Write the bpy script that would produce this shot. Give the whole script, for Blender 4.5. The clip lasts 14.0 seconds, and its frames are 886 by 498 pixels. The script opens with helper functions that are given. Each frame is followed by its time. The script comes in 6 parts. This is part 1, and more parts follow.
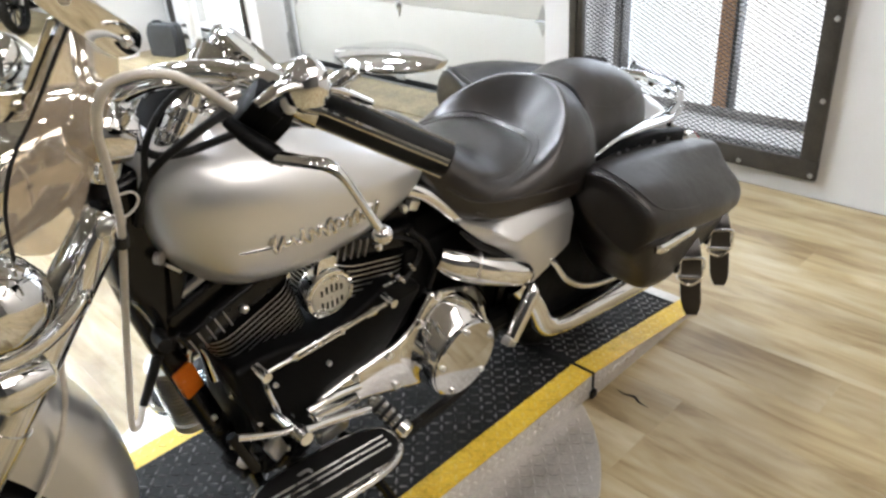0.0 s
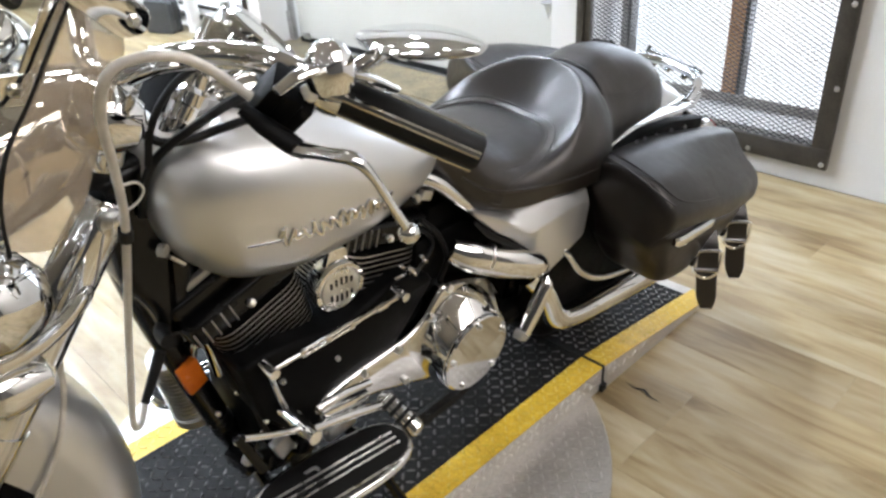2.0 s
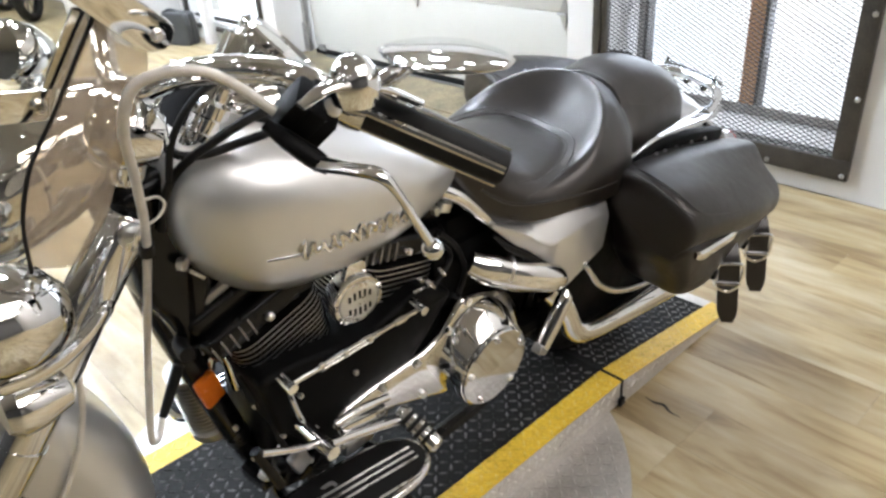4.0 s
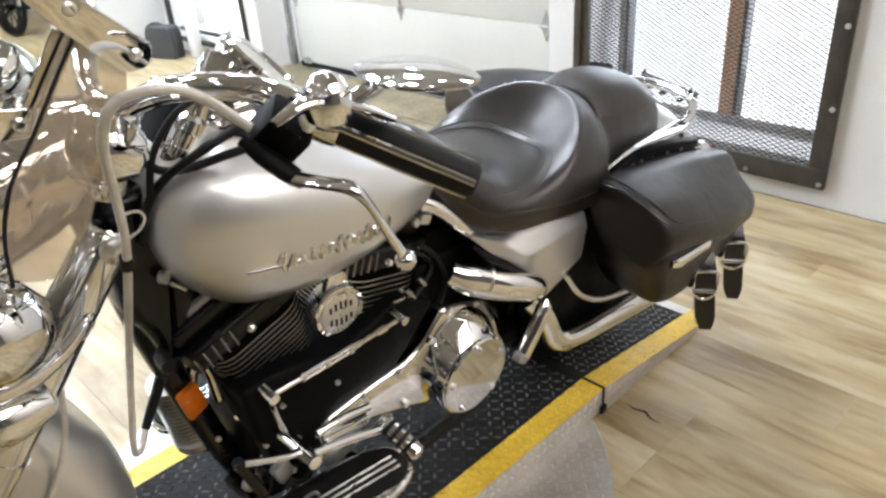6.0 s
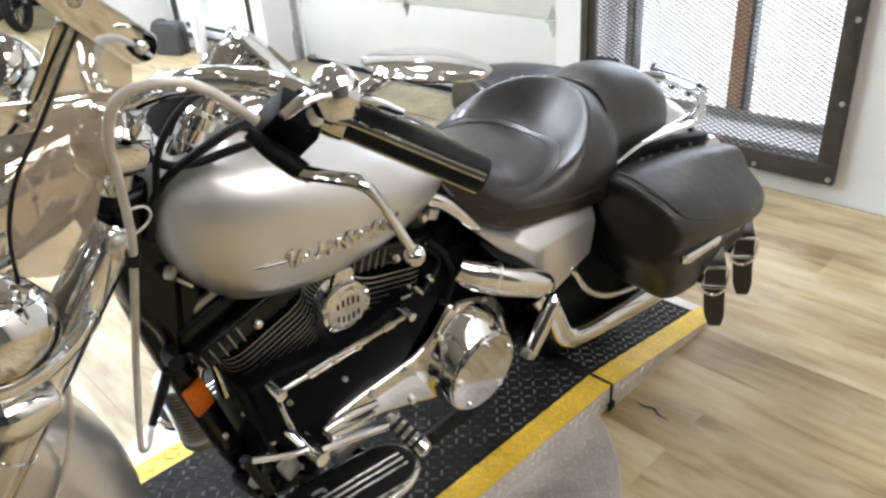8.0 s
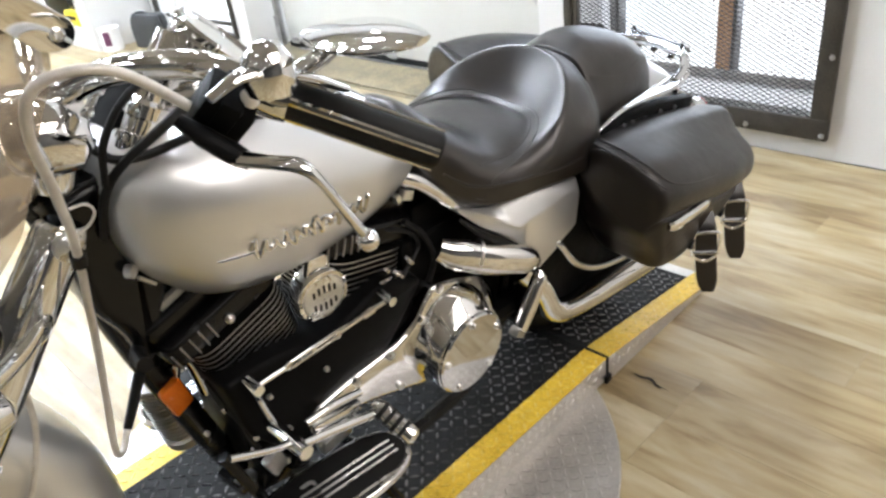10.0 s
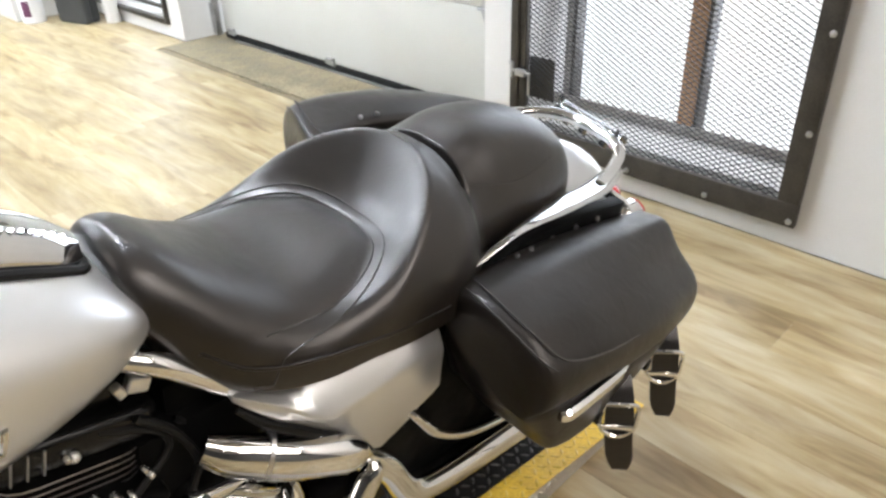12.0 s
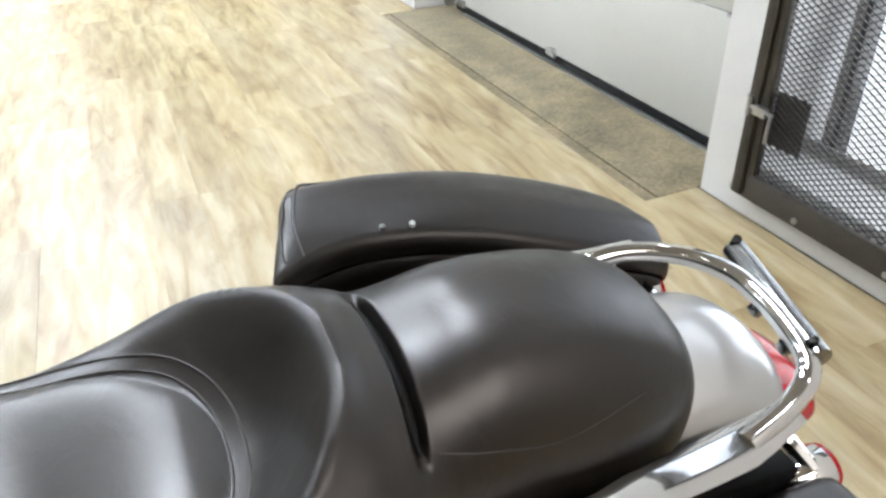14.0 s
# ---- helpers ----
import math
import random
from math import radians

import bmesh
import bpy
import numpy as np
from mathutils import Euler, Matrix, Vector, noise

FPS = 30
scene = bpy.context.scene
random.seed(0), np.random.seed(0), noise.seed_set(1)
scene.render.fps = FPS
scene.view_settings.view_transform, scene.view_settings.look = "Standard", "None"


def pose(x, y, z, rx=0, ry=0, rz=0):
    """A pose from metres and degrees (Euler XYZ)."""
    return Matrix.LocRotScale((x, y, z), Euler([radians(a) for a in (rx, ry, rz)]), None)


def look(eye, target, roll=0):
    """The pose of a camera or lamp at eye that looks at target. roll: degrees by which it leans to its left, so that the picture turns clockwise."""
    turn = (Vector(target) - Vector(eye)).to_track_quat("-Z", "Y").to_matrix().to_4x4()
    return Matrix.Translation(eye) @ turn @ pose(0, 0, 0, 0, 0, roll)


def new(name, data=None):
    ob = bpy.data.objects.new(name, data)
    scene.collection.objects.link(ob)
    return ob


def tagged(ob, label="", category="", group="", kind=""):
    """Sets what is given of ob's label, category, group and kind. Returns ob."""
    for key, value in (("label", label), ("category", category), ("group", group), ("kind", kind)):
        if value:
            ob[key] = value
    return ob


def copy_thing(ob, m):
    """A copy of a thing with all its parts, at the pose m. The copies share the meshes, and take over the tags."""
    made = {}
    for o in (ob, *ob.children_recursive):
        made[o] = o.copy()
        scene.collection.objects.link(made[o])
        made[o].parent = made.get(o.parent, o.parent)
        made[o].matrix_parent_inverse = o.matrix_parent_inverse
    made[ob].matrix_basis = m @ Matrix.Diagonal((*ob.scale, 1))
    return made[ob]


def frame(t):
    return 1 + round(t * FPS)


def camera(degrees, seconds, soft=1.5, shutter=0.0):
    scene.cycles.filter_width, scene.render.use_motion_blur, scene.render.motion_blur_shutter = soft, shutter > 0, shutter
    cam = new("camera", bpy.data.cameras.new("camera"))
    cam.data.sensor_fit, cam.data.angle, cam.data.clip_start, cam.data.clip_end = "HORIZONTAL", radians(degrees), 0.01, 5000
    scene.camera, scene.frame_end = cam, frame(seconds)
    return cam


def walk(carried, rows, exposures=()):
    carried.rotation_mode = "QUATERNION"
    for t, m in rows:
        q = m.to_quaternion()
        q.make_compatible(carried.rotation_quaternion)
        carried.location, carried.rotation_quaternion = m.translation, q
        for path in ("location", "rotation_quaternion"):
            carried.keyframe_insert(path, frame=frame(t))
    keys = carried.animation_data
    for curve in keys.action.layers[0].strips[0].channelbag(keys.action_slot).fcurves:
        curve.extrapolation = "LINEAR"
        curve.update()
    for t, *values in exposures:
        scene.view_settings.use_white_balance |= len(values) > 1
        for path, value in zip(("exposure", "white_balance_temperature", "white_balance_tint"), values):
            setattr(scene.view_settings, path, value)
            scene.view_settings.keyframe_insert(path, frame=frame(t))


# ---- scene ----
cam = camera(62.1, 14.0, soft=2.7)
PATH = [
    (0, (0.272, 0.315, 1.353), (1.465, 1.617, 0.414), -4.5),
    (0.5, (0.279, 0.309, 1.347), (1.481, 1.599, 0.402), -5.5),
    (1, (0.283, 0.325, 1.34), (1.482, 1.598, 0.368), -5.0),
    (1.5, (0.286, 0.348, 1.34), (1.484, 1.62, 0.368), -5.0),
    (2, (0.287, 0.381, 1.345), (1.471, 1.658, 0.362), -3.7),
    (2.5, (0.288, 0.396, 1.349), (1.46, 1.701, 0.387), -3.8),
    (3, (0.287, 0.399, 1.345), (1.459, 1.707, 0.388), -3.9),
    (5.3, (0.29, 0.385, 1.348), (1.462, 1.692, 0.391), -4.7),
    (5.5, (0.286, 0.379, 1.353), (1.473, 1.681, 0.407), -4.6),
    (6, (0.286, 0.372, 1.355), (1.489, 1.669, 0.421), -4.1),
    (6.5, (0.286, 0.378, 1.351), (1.479, 1.678, 0.409), -4.0),
    (7, (0.287, 0.381, 1.35), (1.479, 1.683, 0.41), -4.1),
    (9.5, (0.304, 0.382, 1.341), (1.478, 1.68, 0.372), -6.1),
    (10, (0.345, 0.379, 1.328), (1.507, 1.671, 0.336), -7.8),
    (10.3, (0.417, 0.362, 1.331), (1.56, 1.723, 0.415), -9.0),
    (10.5, (0.48, 0.346, 1.33), (1.601, 1.764, 0.473), -7.9),
    (11, (0.612, 0.363, 1.333), (1.703, 1.809, 0.485), -6.7),
    (11.5, (0.764, 0.515, 1.323), (1.864, 1.893, 0.378), -5.6),
    (11.6, (0.797, 0.539, 1.328), (1.937, 1.863, 0.354), -4.6),
    (12, (0.899, 0.592, 1.318), (2.106, 1.815, 0.294), -1.8),
    (12.5, (1.089, 0.592, 1.321), (2.051, 2.106, 0.436), -6.3),
    (13, (1.251, 0.591, 1.309), (2.02, 2.21, 0.421), -4.6),
    (13.5, (1.36, 0.669, 1.301), (2.1, 2.205, 0.256), -3.6),
    (14, (1.495, 0.904, 1.287), (2.145, 2.452, 0.199), -2.1),
]
# seconds, stops, white balance and tint of the phone camera
LENS_TONE = [(0.0, -0.09, 6110, 11), (1.5, -0.09, 5960, 11), (3.0, -0.01, 5910, 11), (5.5, -0.03, 6060, 11), (7.0, -0.06, 6060, 11), (9.5, 0.03, 5960, 11), (10.0, 0.05, 6010, 11), (10.5, -0.01, 5910, 10), (11.5, -0.06, 5940, 10), (12.0, -0.09, 6160, 11), (12.5, -0.12, 5940, 10), (13.0, -0.14, 5940, 10), (13.5, -0.3, 5970, 10), (14.0, -0.34, 6110, 10)]
walk(cam, [(t, look(eye, target, roll)) for t, eye, target, roll in PATH], LENS_TONE)

# ---------------------------------------------------------------- light
world = bpy.data.worlds.new("daylight")
scene.world = world
world.use_nodes = True
wn = world.node_tree
sky = wn.nodes.new("ShaderNodeTexSky")
sky.sky_type, sky.sun_disc = "NISHITA", False
sky.sun_elevation, sky.sun_rotation = radians(35), radians(60)
wn.nodes["Background"].inputs[1].default_value = 0.12
wn.links.new(sky.outputs[0], wn.nodes["Background"].inputs[0])


def area_lamp(name, m, sx, sy, power, colour):
    data = bpy.data.lights.new(name, "AREA")
    data.shape, data.size, data.size_y, data.energy, data.color = "RECTANGLE", sx, sy, power, colour
    ob = new(name, data)
    ob.matrix_world = m
    return ob


# daylight that comes in by the barred window and by the small window
area_lamp("window_daylight", look((3.46, 1.9, 1.2), (1.0, 1.7, 0.6)), 1.0, 1.7, 26, (0.86, 0.92, 1.0))
area_lamp("small_window_daylight", look((3.36, 6.2, 1.0), (1.5, 5.6, 0.2)), 0.9, 1.4, 16, (0.84, 0.91, 1.0))

# ---------------------------------------------------------------- materials


def material(name):
    mat = bpy.data.materials.new(name)
    mat.use_nodes = True
    return mat, mat.node_tree, mat.node_tree.nodes["Principled BSDF"]


def coords(nt, scale=(1, 1, 1)):
    tc = nt.nodes.new("ShaderNodeTexCoord")
    mp = nt.nodes.new("ShaderNodeMapping")
    mp.inputs["Scale"].default_value = scale
    nt.links.new(tc.outputs["Object"], mp.inputs["Vector"])
    return mp.outputs[0]


def noise_tex(nt, vec, scale, detail=4, rough=0.6, distort=0.0):
    n = nt.nodes.new("ShaderNodeTexNoise")
    n.inputs["Scale"].default_value, n.inputs["Detail"].default_value = scale, detail
    n.inputs["Roughness"].default_value, n.inputs["Distortion"].default_value = rough, distort
    nt.links.new(vec, n.inputs["Vector"])
    return n.outputs["Fac"]


def ramp(nt, fac, stops):
    r = nt.nodes.new("ShaderNodeValToRGB")
    while len(r.color_ramp.elements) < len(stops):
        r.color_ramp.elements.new(0.5)
    for e, (p, c) in zip(r.color_ramp.elements, stops):
        e.position = p
        e.color = (*c, 1) if len(c) == 3 else c
    nt.links.new(fac, r.inputs[0])
    return r.outputs[0]


def mix(nt, a, b, fac, mode="MIX"):
    m = nt.nodes.new("ShaderNodeMix")
    m.data_type, m.blend_type = "RGBA", mode
    for sock, v in ((m.inputs["Factor"], fac), (m.inputs[6], a), (m.inputs[7], b)):
        if isinstance(v, (int, float)):
            sock.default_value = v
        elif isinstance(v, tuple):
            sock.default_value = (*v, 1)
        else:
            nt.links.new(v, sock)
    return m.outputs[2]


def bump(nt, bsdf, height, strength, dist):
    b = nt.nodes.new("ShaderNodeBump")
    b.inputs["Strength"].default_value, b.inputs["Distance"].default_value = strength, dist
    nt.links.new(height, b.inputs["Height"])
    nt.links.new(b.outputs[0], bsdf.inputs["Normal"])


def surface(name, dark, light, rough=(0.4, 0.6), metal=0.0, scale=8, grain=120, relief=0.1, dist=0.002, coat=0.0, stretch=(1, 1, 1), spec=0.5):
    """A surface with broad stains and fine grain."""
    mat, nt, bsdf = material(name)
    v = coords(nt, stretch)
    broad, fine = noise_tex(nt, v, scale, 5), noise_tex(nt, v, grain, 3)
    both = mix(nt, broad, fine, 0.35)
    nt.links.new(ramp(nt, both, [(0.3, dark), (0.7, light)]), bsdf.inputs["Base Color"])
    nt.links.new(ramp(nt, broad, [(0.3, (rough[0],) * 3), (0.7, (rough[1],) * 3)]), bsdf.inputs["Roughness"])
    bsdf.inputs["Metallic"].default_value = metal
    bsdf.inputs["Coat Weight"].default_value = coat
    bsdf.inputs["Specular IOR Level"].default_value = spec
    bsdf.inputs["Coat Roughness"].default_value = 0.04
    if relief:
        bump(nt, bsdf, fine, relief, dist)
    return mat


def leather(name, dark, light, rough, spec):
    """Dull black hide: soft creases, scuffed patches and a fine pore grain."""
    mat, nt, bsdf = material(name)
    v = coords(nt)
    scuff, crease, pore = noise_tex(nt, v, 9, 6, 0.65, 0.8), noise_tex(nt, v, 26, 4, 0.55, 1.2), noise_tex(nt, v, 620, 2)
    nt.links.new(ramp(nt, mix(nt, scuff, pore, 0.3), [(0.32, dark), (0.70, light)]), bsdf.inputs["Base Color"])
    nt.links.new(ramp(nt, mix(nt, scuff, crease, 0.4), [(0.34, (rough[0],) * 3), (0.68, (rough[1],) * 3)]), bsdf.inputs["Roughness"])
    bsdf.inputs["Specular IOR Level"].default_value = spec
    bsdf.inputs["Specular Tint"].default_value = (1.0, 0.97, 0.945, 1)
    soft = nt.nodes.new("ShaderNodeBump")
    soft.inputs["Strength"].default_value, soft.inputs["Distance"].default_value = 0.16, 0.004
    nt.links.new(crease, soft.inputs["Height"])
    fine = nt.nodes.new("ShaderNodeBump")
    fine.inputs["Strength"].default_value, fine.inputs["Distance"].default_value = 0.10, 0.0004
    nt.links.new(pore, fine.inputs["Height"])
    nt.links.new(soft.outputs[0], fine.inputs["Normal"])
    nt.links.new(fine.outputs[0], bsdf.inputs["Normal"])
    return mat


CHROME = surface("chrome", (0.70, 0.70, 0.70), (0.77, 0.775, 0.78), (0.03, 0.09), 1.0, 12, 60, 0)
DARKCHROME = surface("smoked_chrome", (0.20, 0.205, 0.21), (0.30, 0.305, 0.31), (0.10, 0.20), 1.0, 12, 60, 0)
SATIN = surface("machined_aluminium", (0.62, 0.62, 0.61), (0.75, 0.75, 0.74), (0.22, 0.36), 1.0, 20, 300, 0.05, 0.0005)
SILVER = surface("silver_paint", (0.59, 0.59, 0.585), (0.65, 0.65, 0.647), (0.30, 0.35), 0.76, 3, 2500, 0, coat=0.6)
BLACKGLOSS = surface("black_enamel", (0.002, 0.002, 0.002), (0.006, 0.006, 0.006), (0.14, 0.30), 0.0, 14, 200, 0.05, 0.0004, spec=0.24)
BLACKSATIN = surface("black_crackle", (0.0018, 0.0018, 0.0018), (0.0045, 0.0045, 0.0045), (0.4, 0.6), 0.0, 20, 700, 0.12, 0.0006, spec=0.06)
RUBBER = surface("rubber", (0.003, 0.003, 0.003), (0.009, 0.0088, 0.0085), (0.42, 0.68), 0.0, 25, 400, 0.15, 0.0005, spec=0.2)
LEATHER = leather("black_leather", (0.0024, 0.0018, 0.0014), (0.0105, 0.0077, 0.0060), (0.30, 0.43), 0.70)
BAGLEATHER = leather("saddlebag_leather", (0.0024, 0.0018, 0.0014), (0.0105, 0.0077, 0.0060), (0.32, 0.46), 0.46)
STITCH = surface("seam", (0.02, 0.018, 0.017), (0.055, 0.05, 0.047), (0.5, 0.7), 0.0, 60, 900, 0.1)
ORANGE = surface("amber_reflector", (0.42, 0.085, 0.006), (0.56, 0.14, 0.010), (0.2, 0.3), 0.0, 30, 300, 0.2, 0.0005, spec=0.25)
RED = surface("red_lens", (0.30, 0.004, 0.007), (0.42, 0.008, 0.011), (0.08, 0.16), 0.0, 30, 200, 0.1, 0.0005)
CABLE = surface("braided_cable", (0.42, 0.40, 0.36), (0.66, 0.63, 0.58), (0.3, 0.45), 0.2, 40, 900, 0.3, 0.0005)
FINEDGE = surface("fin_edge", (0.26, 0.256, 0.25), (0.46, 0.455, 0.445), (0.30, 0.45), 1.0, 20, 300, 0.05, 0.0005)
STEEL = surface("galvanised_steel", (0.30, 0.30, 0.30), (0.55, 0.55, 0.54), (0.3, 0.5), 1.0, 18, 160, 0.05)
BRONZE = surface("dark_steel_frame", (0.028, 0.026, 0.023), (0.085, 0.076, 0.064), (0.38, 0.62), 0.55, 9, 140, 0.15, 0.001)
MESHSTEEL = surface("expanded_steel", (0.03, 0.03, 0.032), (0.085, 0.083, 0.083), (0.45, 0.65), 0.5, 30, 300, 0.05)
WALLPAINT = surface("white_wall_paint", (0.57, 0.56, 0.54), (0.64, 0.632, 0.612), (0.55, 0.75), 0.0, 1.6, 180, 0.06, 0.0006)
# dark in place of poor light: keeps reflections of the unseen walls dim
DIMWALL = surface("dimmed_wall", (0.075, 0.073, 0.07), (0.11, 0.107, 0.10), (0.55, 0.75), 0.0, 1.6, 180, 0.06, 0.0006)
DOORPAINT = surface("cream_door_paint", (0.47, 0.465, 0.425), (0.535, 0.53, 0.49), (0.38, 0.5), 0.0, 1.4, 220, 0.08, 0.0005)
CEILPAINT = surface("ceiling_paint", (0.27, 0.25, 0.225), (0.36, 0.335, 0.305), (0.7, 0.9), 0.0, 2, 90, 0.1)
CONCRETE = surface("stained_concrete", (0.040, 0.030, 0.013), (0.34, 0.285, 0.18), (0.45, 0.8), 0.0, 4.2, 60, 0.08, 0.002)
SILL = surface("weathered_sill", (0.16, 0.13, 0.11), (0.55, 0.53, 0.50), (0.5, 0.8), 0.0, 9, 90, 0.2, 0.002)
POSTWOOD = surface("stained_wood", (0.40, 0.19, 0.08), (0.60, 0.34, 0.17), (0.4, 0.6), 0.0, 6, 80, 0.15, 0.001, stretch=(6, 6, 0.7))
DARKMETAL = surface("dark_grey_plastic", (0.022, 0.024, 0.026), (0.055, 0.058, 0.06), (0.4, 0.6), 0.0, 8, 300, 0.12, 0.0006)
WHITEPLASTIC = surface("white_plastic", (0.72, 0.72, 0.73), (0.82, 0.82, 0.82), (0.3, 0.45), 0.0, 6, 90, 0.03)
PURPLE = surface("purple_print", (0.09, 0.025, 0.07), (0.14, 0.05, 0.10), (0.4, 0.5), 0.0, 20, 90, 0)
YELLOWPLASTIC = surface("yellow_plastic", (0.72, 0.52, 0.03), (0.86, 0.66, 0.06), (0.35, 0.5), 0.0, 9, 90, 0.04)
BLUEGREY = surface("blue_grey_plastic", (0.13, 0.17, 0.20), (0.20, 0.25, 0.28), (0.4, 0.6), 0.0, 6, 90, 0.05)
REDPAINT = surface("red_enamel", (0.50, 0.035, 0.012), (0.66, 0.07, 0.025), (0.2, 0.35), 0.0, 6, 90, 0.04)


def plate(name, dark, light, rough, metal, spec=0.5):
    """Worn tread plate: paint or bare metal with scuffs; the raised lugs are built."""
    mat, nt, bsdf = material(name)
    v = coords(nt)
    broad, fine = noise_tex(nt, v, 7, 6, 0.7), noise_tex(nt, v, 160, 3)
    col = ramp(nt, mix(nt, broad, fine, 0.45), [(0.34, dark), (0.66, light)])
    nt.links.new(col, bsdf.inputs["Base Color"])
    nt.links.new(ramp(nt, broad, [(0.3, (rough[0],) * 3), (0.7, (rough[1],) * 3)]), bsdf.inputs["Roughness"])
    bsdf.inputs["Metallic"].default_value = metal
    bsdf.inputs["Specular IOR Level"].default_value = spec
    bump(nt, bsdf, fine, 0.12, 0.0008)
    return mat


PLATEBLACK = plate("black_tread_plate", (0.0045, 0.0045, 0.0044), (0.020, 0.0195, 0.019), (0.45, 0.68), 0.0, 0.08)
PLATEYELLOW = plate("yellow_tread_plate", (0.46, 0.28, 0.016), (0.82, 0.58, 0.05), (0.33, 0.55), 0.0)
PLATEBARE = plate("bare_tread_plate", (0.38, 0.36, 0.335), (0.60, 0.575, 0.54), (0.28, 0.46), 0.55)


LUGBARE = plate("bright_lug", (0.50, 0.48, 0.45), (0.74, 0.72, 0.69), (0.26, 0.42), 0.9)
LUGBLACK = plate("worn_black_lug", (0.010, 0.010, 0.010), (0.16, 0.157, 0.15), (0.20, 0.36), 0.4, 0.5)
LUGYELLOW = plate("worn_yellow_lug", (0.50, 0.34, 0.03), (0.80, 0.62, 0.16), (0.22, 0.40), 0.1)


def wood_floor():
    mat, nt, bsdf = material("oak_vinyl_plank")
    info = nt.nodes.new("ShaderNodeObjectInfo")
    tc = nt.nodes.new("ShaderNodeTexCoord")
    geo = nt.nodes.new("ShaderNodeNewGeometry")
    # each plank takes its own stretch of the grain
    off = nt.nodes.new("ShaderNodeMath")
    off.operation = "MULTIPLY"
    off.inputs[1].default_value = 37.0
    add = nt.nodes.new("ShaderNodeMath")
    add.operation = "ADD"
    nt.links.new(info.outputs["Random"], add.inputs[0])
    nt.links.new(geo.outputs["Random Per Island"], add.inputs[1])
    nt.links.new(add.outputs[0], off.inputs[0])
    comb = nt.nodes.new("ShaderNodeCombineXYZ")
    for k in range(3):
        nt.links.new(off.outputs[0], comb.inputs[k])
    va = nt.nodes.new("ShaderNodeVectorMath")
    nt.links.new(geo.outputs["Position"], va.inputs[0])
    nt.links.new(comb.outputs[0], va.inputs[1])
    mp = nt.nodes.new("ShaderNodeMapping")
    mp.inputs["Scale"].default_value = (1, 0.16, 1)
    nt.links.new(va.outputs[0], mp.inputs["Vector"])
    mp2 = nt.nodes.new("ShaderNodeMapping")
    mp2.inputs["Scale"].default_value = (1, 0.28, 1)
    nt.links.new(geo.outputs["Position"], mp2.inputs["Vector"])
    grain = noise_tex(nt, mp.outputs[0], 26, 7, 0.65, 0.6)
    patch = noise_tex(nt, mp2.outputs[0], 6.5, 5, 0.6, 0.8)
    streak = mix(nt, noise_tex(nt, mp.outputs[0], 6, 3, 0.5, 0.3), noise_tex(nt, mp.outputs[0], 17, 4, 0.55, 0.8), 0.55)
    base = ramp(nt, streak, [(0.32, (0.185, 0.124, 0.052)), (0.47, (0.345, 0.278, 0.153)), (0.68, (0.465, 0.410, 0.290))])
    stain = ramp(nt, patch, [(0.34, (0.63, 0.57, 0.49)), (0.48, (0.93, 0.91, 0.88)), (0.66, (1.06, 1.06, 1.06))])
    col = mix(nt, base, stain, 0.85, "MULTIPLY")
    col = mix(nt, col, ramp(nt, grain, [(0.3, (0.66, 0.63, 0.60)), (0.6, (1.05, 1.05, 1.05))]), 0.24, "MULTIPLY")
    # planks differ a little in tone
    col = mix(nt, col, ramp(nt, info.outputs["Random"], [(0.0, (0.84, 0.82, 0.79)), (0.5, (1.0, 1.0, 1.0)), (1.0, (1.10, 1.09, 1.06))]), 0.9, "MULTIPLY")
    nt.links.new(col, bsdf.inputs["Base Color"])
    nt.links.new(ramp(nt, patch, [(0.3, (0.33,) * 3), (0.7, (0.47,) * 3)]), bsdf.inputs["Roughness"])
    bsdf.inputs["Specular IOR Level"].default_value = 0.5
    bump(nt, bsdf, grain, 0.12, 0.0015)
    return mat


WOOD = wood_floor()


def emitter(name, colour, strength):
    mat, nt, bsdf = material(name)
    bsdf.inputs["Emission Color"].default_value = (*colour, 1)
    bsdf.inputs["Emission Strength"].default_value = strength
    bsdf.inputs["Base Color"].default_value = (0.8, 0.8, 0.8, 1)
    return mat


WARMGLOW = emitter("warm_panel_glow", (1.0, 0.90, 0.80), 10)
LAMPGLOW = emitter("lamp_glow", (1.0, 0.975, 0.95), 90)
PANELGLOW = emitter("panel_glow", (0.90, 0.955, 1.0), 190)
DAYGLOW = emitter("bright_daylight", (0.90, 0.94, 1.0), 1.5)


